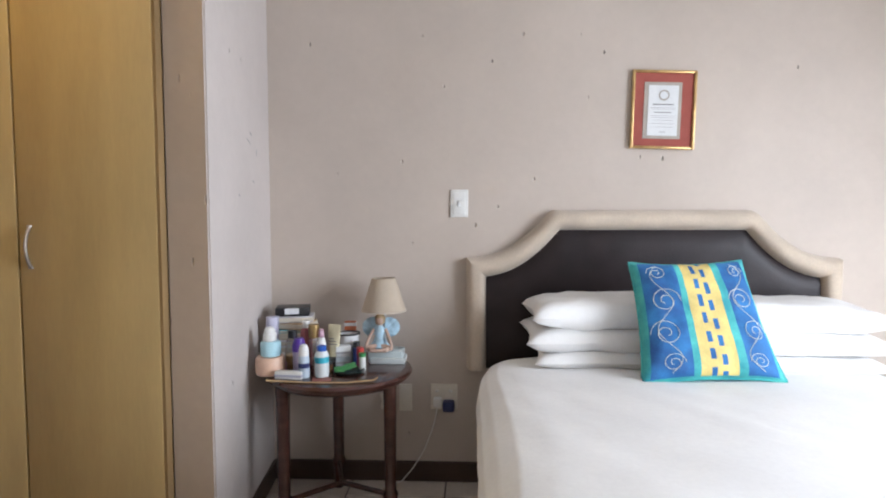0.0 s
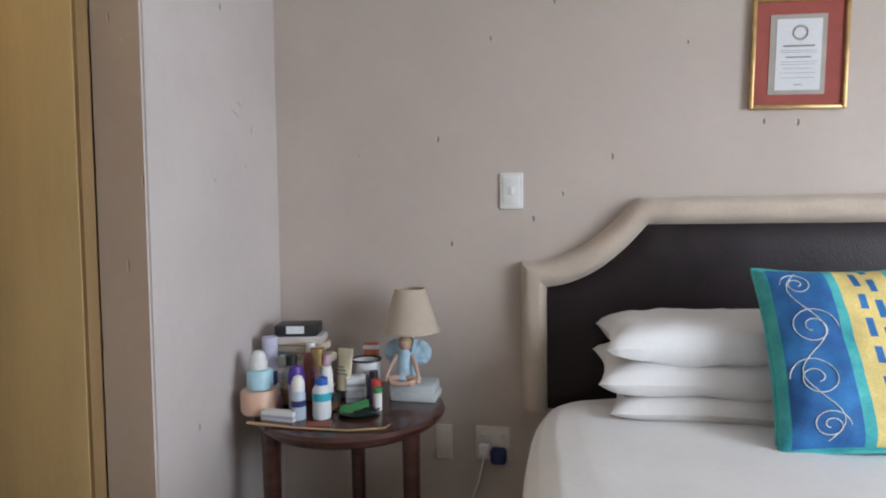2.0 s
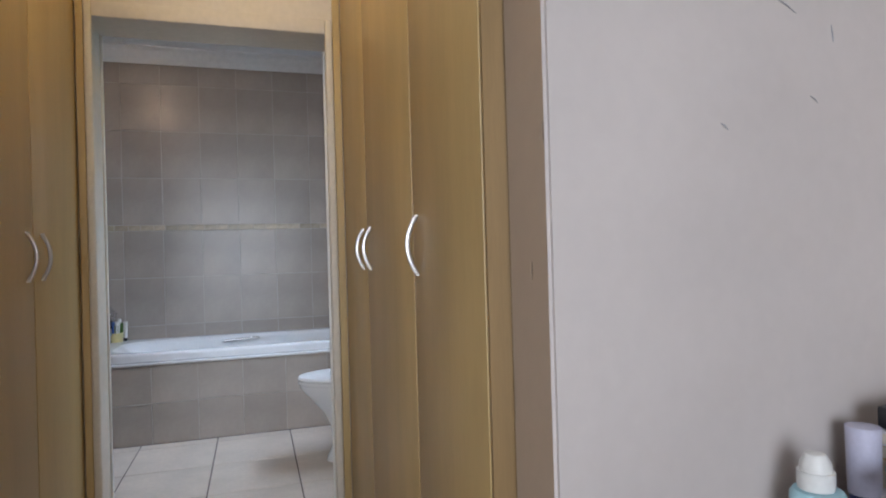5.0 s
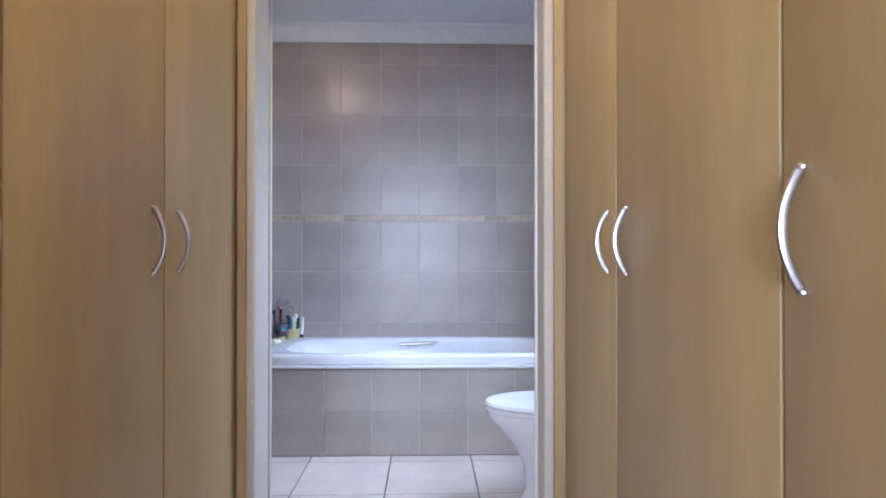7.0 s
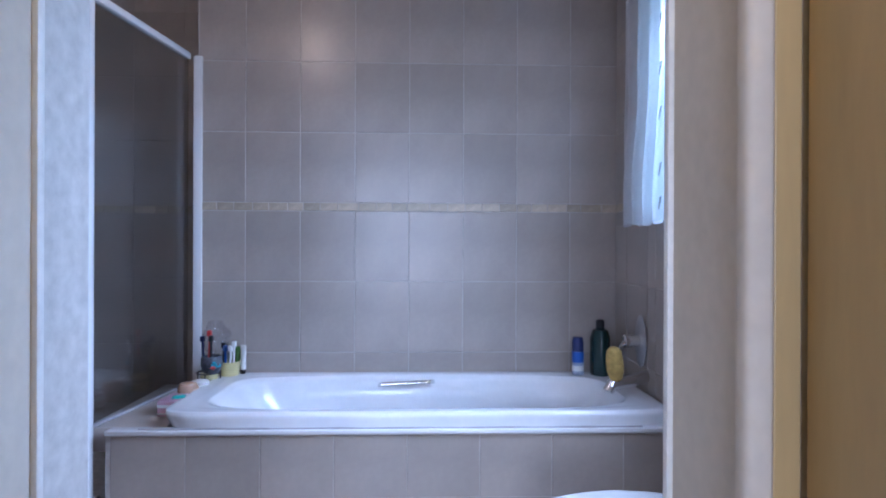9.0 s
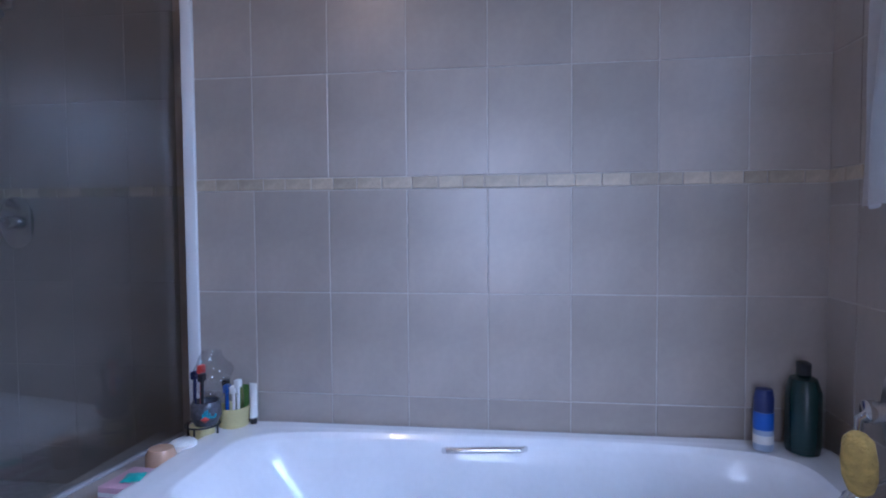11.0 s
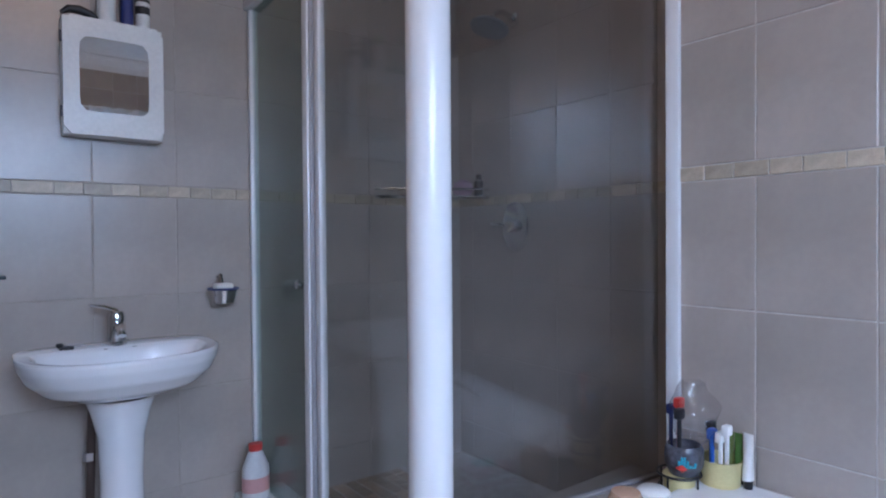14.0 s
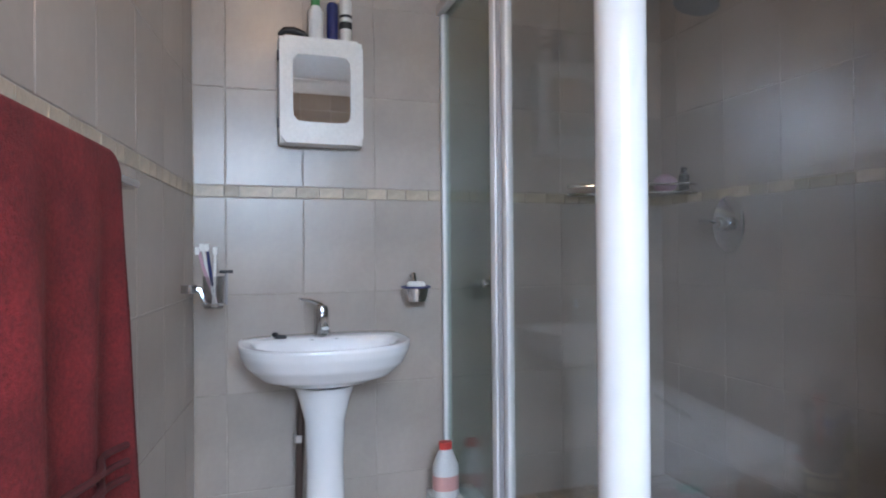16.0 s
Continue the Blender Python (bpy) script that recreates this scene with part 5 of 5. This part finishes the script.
def toilet():
    t = thing("toilet", "white ceramic toilet with a closed lid", "toilet", (-2.945, 1.895, 0))

    def oval(w, f, bk):
        return lambda a: (w * math.cos(a) * (1 if math.sin(a) < 0 else 0.95), (f if math.sin(a) < 0 else bk) * math.sin(a))

    def solid(rows, n=48):
        bm = bmesh.new()
        rings = []
        for z, w, f, bk, cy in rows:
            o = oval(w, f, bk)
            rings.append([bm.verts.new((o(2 * math.pi * i / n)[0], o(2 * math.pi * i / n)[1] + cy, z)) for i in range(n)])
        for a, b in zip(rings, rings[1:]):
            for i in range(n):
                bm.faces.new((a[i], a[(i + 1) % n], b[(i + 1) % n], b[i]))
        bm.faces.new(rings[0][::-1]), bm.faces.new(rings[-1])
        return bm

    part("bowl", solid([(0, 0.118, 0.235, 0.15, 0.02), (0.02, 0.115, 0.23, 0.15, 0.02), (0.08, 0.098, 0.20, 0.14, 0.02), (0.18, 0.10, 0.205, 0.14, 0.015), (0.26, 0.13, 0.245, 0.15, 0.01), (0.33, 0.165, 0.30, 0.16, 0.0), (0.38, 0.185, 0.335, 0.17, -0.01), (0.40, 0.187, 0.34, 0.17, -0.01)]), CERAMIC, t)
    part("seat", solid([(0.401, 0.188, 0.342, 0.175, -0.01), (0.408, 0.193, 0.348, 0.18, -0.01), (0.42, 0.19, 0.345, 0.178, -0.01)]), CERAMIC, t)
    part("lid", solid([(0.4215, 0.188, 0.343, 0.176, -0.01), (0.43, 0.194, 0.35, 0.182, -0.01), (0.441, 0.188, 0.342, 0.178, -0.01), (0.446, 0.16, 0.30, 0.15, -0.01)]), CERAMIC, t)
    part("cistern", box(-0.21, 0.21, 0.155, 0.325, 0.40, 0.76, 0.02, 3), CERAMIC, t)
    part("cistern_lid", box(-0.22, 0.22, 0.145, 0.33, 0.761, 0.795, 0.012, 3), CERAMIC, t)
    t.scale = (1, 1, 1.045)
    part("flush_handle", sweep([(0.15, 0.145, 0.70), (0.15, 0.13, 0.70), (0.09, 0.125, 0.695)], 0.008, 8), CHROME, t)


toilet()


def window():
    w = thing("window_1", "dark steel bathroom window with burglar bars", "window", ((wx0 + wx1) / 2, YWIN + 0.09, wz0), kind="structure")
    hw, h = (wx1 - wx0) / 2, wz1 - wz0
    for b in ((-hw, hw, 0, 0.035), (-hw, hw, h - 0.035, h), (-hw, -hw + 0.035, 0, h), (hw - 0.035, hw, 0, h), (-hw, hw, 0.28, 0.325)):
        part("frame", box(b[0], b[1], 0, 0.04, b[2], b[3], 0.003), DARK_METAL, w)
    for x in (-0.22, 0.22):
        part("mullion", box(x - 0.016, x + 0.016, 0.002, 0.038, 0, h, 0.003), DARK_METAL, w)
    part("pane", box(-hw + 0.03, hw - 0.03, 0.018, 0.022, 0.03, h - 0.03), PANE, w).visible_shadow = False
    for k in range(10):
        x = -hw + 0.06 + k * 0.13
        part("bar", box(x - 0.006, x + 0.006, -0.022, -0.01, 0.0, h, 0.002), DARK_METAL, w)
    for z in (0.42, 0.66):
        part("bar", box(-hw, hw, -0.03, -0.022, z - 0.008, z + 0.008, 0.002), DARK_METAL, w)
    part("stay", sweep([(-0.36, 0.05, 0.33), (-0.48, 0.2, 0.72)], 0.012, 6), DARK_METAL, w)
    part("sill", box(-hw, hw, -0.1, 0.0, -0.012, 0.004, 0.003), CERAMIC, w, "glazed white sill")


window()
back = part("garden_backdrop", grid(lambda u, v: (-40 + 52 * u, 9.0, -3 + 22 * v), 4, 4), mat("bright_garden", (0.62, 0.86, 0.95), 1.0, scale=1.3, var=0.25, color2=(0.95, 1.0, 1.0), emit=4.2))
tagged(back, "bright hazy garden and sky outside", "backdrop", kind="structure")


def curtain():
    rod = thing("curtain_rod", "thin white curtain rod above the window", "curtain rod", (-3.3, YWIN - 0.06, 2.2))
    part("rod", sweep([(-0.72, 0, 0), (0.85, 0, 0)], 0.008, 10), ALU_WHITE, rod)
    for x in (-0.7, 0.83):
        part("bracket", sweep([(x, 0.055, 0), (x, 0, 0)], 0.008, 8), ALU_WHITE, rod)

    def fn(x0, x1, seed):
        def f(u, v):
            z = 2.21 - v * 0.975 + 0.006 * math.sin(u * 40) * v
            x = x0 + (x1 - x0) * u + 0.012 * math.sin(v * 3 + seed)
            y = YWIN - 0.065 + (0.012 + 0.016 * v) * math.sin(u * 30 + 0.6 * noise.noise((u * 3, v * 2, seed))) + 0.012 * noise.noise((u * 6, v * 3, seed))
            return (x, y, z)
        return f

    c = thing("curtain", "sheer white patterned curtain beside the window", "curtain", group="sheer curtains")
    o = part("cloth", grid(fn(-4.06, -3.52, 1.0), 120, 40), CURTAIN, c)
    # printed motif near the edge
    for k, z in enumerate((1.30, 1.42, 1.62, 1.78, 1.95)):
        part("motif", sweep([(-3.58 + 0.012 * math.cos(a) + 0.01 * a / 6, YWIN - 0.10, z + 0.022 * math.sin(a * 1.4)) for a in [i * 0.35 for i in range(18)]], 0.0014, 5), GREYP, c)


curtain()


def bath_mixer():
    m = thing("bath_mixer", "chrome bath mixer on an oval wall plate", "mixer", (-4.0, YWIN - 0.006, 0.745))
    bm = lathe([(0, 0), (0.06, 0.001), (0.066, 0.006), (0.05, 0.012), (0, 0.013)], 30, sx=1.0, sy=1.7)
    bm.transform(Matrix.Rotation(radians(90), 4, "X"))
    part("plate", bm, STEEL, m)
    bm = lathe([(0.024, 0), (0.024, 0.05), (0.028, 0.055), (0.028, 0.075), (0, 0.078)], 20)
    bm.transform(Matrix.Rotation(radians(90), 4, "X"))
    part("cartridge", bm, CHROME, m)
    part("lever", sweep([(0, -0.065, 0), (-0.005, -0.085, -0.02), (-0.005, -0.09, -0.085)], [0.013, 0.011, 0.008], 10), CHROME, m)
    sp = thing("bath_spout", "chrome bath spout below the mixer", "spout", (-3.90, YWIN - 0.006, 0.590))
    part("pipe", sweep([(-0.05, 0, 0.015), (0.02, -0.09, 0.015), (0.06, -0.18, 0.004), (0.065, -0.195, -0.02)], [0.026, 0.026, 0.025, 0.022], 14), CHROME, sp)
    s = part("sponge", lathe([(0, 0), (0.03, 0.004), (0.04, 0.03), (0.042, 0.07), (0.036, 0.115), (0.02, 0.13), (0, 0.132)], 22, sy=0.8), SPONGE)
    s.matrix_world = pose(-3.85, YWIN - 0.165, 0.615, 6, 5, 0)
    tagged(s, "yellow bath sponge resting on the spout", "sponge")


bath_mixer()

# toiletries round the bath
ZL = 0.487
bottle("shampoo_bottle", -4.27, 2.135, ZR - 0.001, [(0, 0), (0.045, 0.001), (0.048, 0.02), (0.048, 0.16), (0.036, 0.195), (0.014, 0.205), (0, 0.205)], DKGREEN, ([(0.02, 0.205), (0.02, 0.235), (0.012, 0.24), (0, 0.24)], BLACK, "black cap"), "tall dark green shampoo bottle on the bath rim", sy=0.7)
bottle("aerosol_can", -4.27, 2.03, ZR - 0.001, [(0, 0), (0.026, 0.001), (0.027, 0.005), (0.027, 0.11), (0, 0.112)], simple("pale_blue_can", (0.38, 0.45, 0.58)), ([(0.026, 0.11), (0.027, 0.15), (0.022, 0.175), (0, 0.178)], NAVY, "navy cap"), "blue and white aerosol can on the bath rim", "can", extra=[("label", [(0.0276, 0.06), (0.0276, 0.11)], BLUEP), ("label", [(0.0276, 0.02), (0.0276, 0.045)], WHITE_P)])
tis = carton("tissue_box", -3.875, 0.335, ZL, 0.13, 0.09, 0.058, -4, PINK, "pink and white soap box with a teal sachet on it", [(0.55, 0.75, PAPER), (0.1, 0.2, PAPER)])
sach = part("sachet", grid(lambda u, v: ((u - 0.5) * 0.06, (v - 0.5) * 0.05, 0.003 + 0.006 * math.sin(math.pi * u) * math.sin(math.pi * v) + 0.003 * noise.noise((u * 5, v * 5, 1))), 10, 10), simple("turquoise_foil", (0.05, 0.42, 0.38)))
sach.matrix_world = pose(-3.87, 0.345, ZL + 0.058, 0, 0, 15)
tagged(sach, "turquoise sachet lying on a box", "sachet")
bottle("candle_jar", -4.02, 0.325, ZL, [(0, 0), (0.038, 0.001), (0.045, 0.02), (0.045, 0.06), (0.036, 0.078), (0, 0.08)], simple("peach_glass", (0.52, 0.33, 0.22), 0.2), label="rounded peach-coloured jar on the bath ledge", category="jar")
bottle("cream_jar", -4.10, 0.345, ZL, [(0, 0), (0.036, 0.001), (0.038, 0.01), (0.038, 0.05), (0, 0.052)], simple("grey_green_jar", (0.28, 0.30, 0.28)), ([(0.04, 0.052), (0.041, 0.07), (0.034, 0.076), (0, 0.077)], WHITE_P, "white screw lid"), "low jar with a white lid on the ledge", "jar")
caddy = thing("toiletry_caddy", "dark wire stand holding brush cups", "stand", (-4.21, 0.345, ZL))
for r, z in ((0.05, 0.05), (0.052, 0.088)):
    part("ring", sweep([(r * math.cos(a), r * math.sin(a), z) for a in [i * math.pi / 12 for i in range(25)]], 0.003, 6), BLACK, caddy)
for a in range(4):
    part("post", sweep([(0.05 * math.cos(a * 1.57), 0.05 * math.sin(a * 1.57), 0), (0.05 * math.cos(a * 1.57), 0.05 * math.sin(a * 1.57), 0.09)], 0.003, 6), BLACK, caddy)
bottle("cup", -4.21, 0.345, ZL, [(0, 0), (0.034, 0.001), (0.04, 0.085), (0, 0.086)], YELLOWP, label="pale yellow cup low in the stand", category="cup")
pot = bottle("decorated_pot", -4.215, 0.355, ZL + 0.0865, [(0, 0), (0.034, 0.001), (0.047, 0.03), (0.046, 0.065), (0.04, 0.075), (0.037, 0.07), (0.03, 0.02), (0, 0.02)], mat("speckled_grey_glaze", (0.09, 0.09, 0.11), 0.3, scale=60, var=0.6, fine=0.2), label="black pot painted with red and turquoise flowers", category="pot")
for k in range(7):
    a = 0.7 + 0.13 * k - 0.4
    part("petal", sweep([(0.0475 * math.cos(a), 0.0475 * math.sin(a), 0.03), (0.0485 * math.cos(a * 1.05), 0.0485 * math.sin(a * 1.05), 0.045 + 0.012 * math.sin(k))], 0.0028, 5), TEALP, pot)
part("flower", lathe([(0, -0.011), (0.014, 0), (0, 0.011)], 10, (0.043, 0.02, 0.028)), REDP, pot)
bottle("cup", -4.295, 0.405, ZL + 0.001, [(0, 0), (0.042, 0.001), (0.053, 0.118), (0.055, 0.122), (0.05, 0.122), (0.04, 0.01), (0, 0.01)], YELLOWP, label="cream plastic cup holding combs and brushes", category="cup")
for x, y, h, dx, m, lab, nm in ((-4.21, 0.255, 0.18, -0.03, NAVY, "navy and white toothbrush in a pot", "toothbrush"), (-4.19, 0.29, 0.19, 0.01, BLACK, "black brush in a pot", "brush"), (-4.205, 0.28, 0.21, 0.0, REDP, "red topped brush in a pot", "brush"), (-4.285, 0.32, 0.16, -0.012, BLACK, "black razor in a cup", "razor"), (-4.28, 0.345, 0.15, 0.02, WHITE_P, "white comb in a cup", "comb"), (-4.29, 0.355, 0.17, 0.03, WHITE_P, "white stick in a cup", "stick"), (-4.27, 0.33, 0.15, 0.0, BLUEP, "blue razor in a cup", "razor")):
    o = thing(nm, lab, nm, (x, y + 0.068, ZL + 0.108 if x > -4.25 else ZL + 0.035))
    hh = h - 0.055 if x > -4.25 else h
    part("handle", sweep([(0, 0, 0), (dx * 0.6, dx * 0.4, hh * 0.7), (dx, dx * 0.6, hh)], 0.0055, 8), m, o)
    part("head", box(dx - 0.013, dx + 0.013, dx * 0.6 - 0.009, dx * 0.6 + 0.009, hh - 0.012, hh + 0.014, 0.004), m, o)
bag = part("plastic_bag", grid(lambda u, v: (0.06 * math.cos(u * 6.283) * (0.35 + 0.65 * math.sin(math.pi * (0.1 + 0.85 * v))) + 0.016 * noise.noise((u * 6, v * 4, 2)), 0.055 * math.sin(u * 6.283) * (0.35 + 0.65 * math.sin(math.pi * (0.1 + 0.85 * v))) + 0.016 * noise.noise((u * 6, v * 4, 7)), v * 0.15), 24, 16, closed_u=True), FILM)
bag.matrix_world = pose(-4.245, 0.365, ZL + 0.165)
tagged(bag, "crumpled clear plastic bag over the brushes", "bag")
for x, y, m, lab in ((-4.33, 0.41, simple("olive_tube", (0.15, 0.20, 0.05)), "olive green squeezed tube standing on the rim"), (-4.325, 0.44, simple("green_tube", (0.12, 0.26, 0.06)), "green squeezed tube standing on the rim"), (-4.31, 0.468, WHITE_P, "white tube with a black cap standing on the rim")):
    tube(x, y, ZR - 0.001, 0.03, 0.125 if m is not WHITE_P else 0.135, 0.0, 80, m, BLACK, lab)
bottle("detergent_bottle", -3.60, -0.93, 0.225, [(0, 0), (0.045, 0.001), (0.048, 0.02), (0.048, 0.13), (0.03, 0.175), (0.022, 0.19), (0, 0.19)], mat("cloudy_plastic", (0.60, 0.60, 0.60), 0.35, scale=8, var=0.1), ([(0.024, 0.19), (0.024, 0.215), (0, 0.216)], REDP, "red screw cap"), "cloudy plastic bottle with a red cap on the kerb", extra=[("label", [(0.0488, 0.05), (0.0488, 0.1)], simple("red_white_label", (0.55, 0.3, 0.28)))], sy=0.8)

SIZES = {"candle_jar": (0.92, 0.92, 1.05), "cream_jar": (0.95, 0.95, 1.0)}
for ob in list(scene.objects):
    kind_of = ob.name.split(".")[0]
    if ob.parent is None and ob.location.x < -3.7 and kind_of in SIZES:
        ob.scale = SIZES[kind_of]
    if ob.parent is None and kind_of == "shampoo_bottle" and ob.location.y > 1:
        ob.scale = (1.2, 1.35, 1.07)

# ---- tiles, last ----
TW = 0.2587
ZJ = [0.0, 0.30, 0.638, 0.976, 1.312, 1.352, 1.687, 2.022, 2.357, HC]
JY = joints(0.24, YWIN, 0.46, TW)


def tiled(parent, origin, u, us, holes=(), low=0.0):
    zs = [low] + [z for z in ZJ if z > low + 0.02]
    plain = [z for z in zs if z <= 1.3121]
    for row in (plain, [z for z in zs if z >= 1.3519]):
        cut = [(h[0], h[1], max(h[2], row[0]), min(h[3], row[-1])) for h in holes]
        lay(parent, origin, u, (0, 0, 1), us, row, TILE, holes=cut)
    lo, hi = us[0], us[-1]
    n = max(1, round((hi - lo) / 0.083))
    cuts = [lo + (hi - lo) * k / n + (random.uniform(-0.018, 0.018) if 0 < k < n else 0) for k in range(n + 1)]
    lay(parent, origin, u, (0, 0, 1), cuts, [1.312, 1.352], FRIEZE, "frieze_tile", 0.0025, 0.005, holes=[(h[0], h[1], 1.312, 1.352) for h in holes if h[2] < 1.35 < h[3]])


tiled(wall_bath, (XW, 0, 0), (0, 1, 0), JY, low=0.52)
tiled(wall_shower, (XSH, 0, 0), (0, 1, 0), joints(YS, 0.23, 0.06, TW), low=0.15)
tiled(wall_sink, (0, YS, 0), (-1, 0, 0), joints(2.76, -XSH, 3.381, TW))
tiled(wall_win, (0, YWIN, 0), (1, 0, 0), joints(XW, XD1, XW + 0.16, TW), holes=[(wx0, wx1, wz0, wz1)])
tiled(wall_towel, (0, 0, 0), (0, -1, 0), joints(-1.73, -0.005, -0.15, TW))
lay(surround, (-3.621, 0, 0), (0, 1, 0), (0, 0, 1), joints(0.195, YWIN, 0.466, 0.2605), [0.0, 0.245, 0.47], TILE)
lay(floor_bath, (0, 0, -0.006), (1, 0, 0), (0, 1, 0), joints(-3.62, XD1 + 0.1, -3.525, 0.432), joints(YS, YWIN, 1.093, 0.43), FLOOR_TILE, gap=0.007, depth=0.006)
lay(floor_bed, (0, 0, -0.006), (1, 0, 0), (0, 1, 0), joints(XD1 + 0.1, 0.9, -0.10, 0.432), joints(0.3, YB, 1.093, 0.43), FLOOR_TILE, gap=0.007, depth=0.006)
lay(floor_bed, (0, 0, -0.006), (1, 0, 0), (0, 1, 0), joints(0.9, 3.3, 1.6, 0.9), joints(-1.95, YB, 0.3, 0.86), FLOOR_TILE, gap=0.007, depth=0.006)
lay(floor_bed, (0, 0, -0.006), (1, 0, 0), (0, 1, 0), joints(-0.42, 0.9, -0.10, 0.432), joints(-1.95, 0.3, -0.197, 0.43), FLOOR_TILE, gap=0.007, depth=0.006)
lay(shower_floor, (0, 0, 0.14), (1, 0, 0), (0, 1, 0), joints(-4.3, -3.72, -4.3, 0.055), joints(YS, -0.3, YS, 0.055), MOSAIC, "mosaic_tile", 0.006, 0.004)

# scuff marks on the plaster
for name, y, z, dy, dz in (("scuff", 2.18, 1.52, 0.05, -0.02), ("scuff", 2.22, 1.55, 0.03, -0.012), ("scuff", 2.32, 1.49, 0.004, -0.03), ("scuff", 2.26, 1.36, 0.02, -0.012), ("scuff", 2.05, 1.30, 0.015, -0.01)):
    x = lambda q: -0.385 - 0.09 * (q - 1.722) / 0.925 + 0.0005
    part(name, sweep([(x(y), y, z), (x(y + dy / 2), y + dy / 2, z + dz * 0.4), (x(y + dy), y + dy, z + dz)], [0.0008, 0.0018, 0.0007], 5), GREYP, bpy.data.objects["wall_return"])
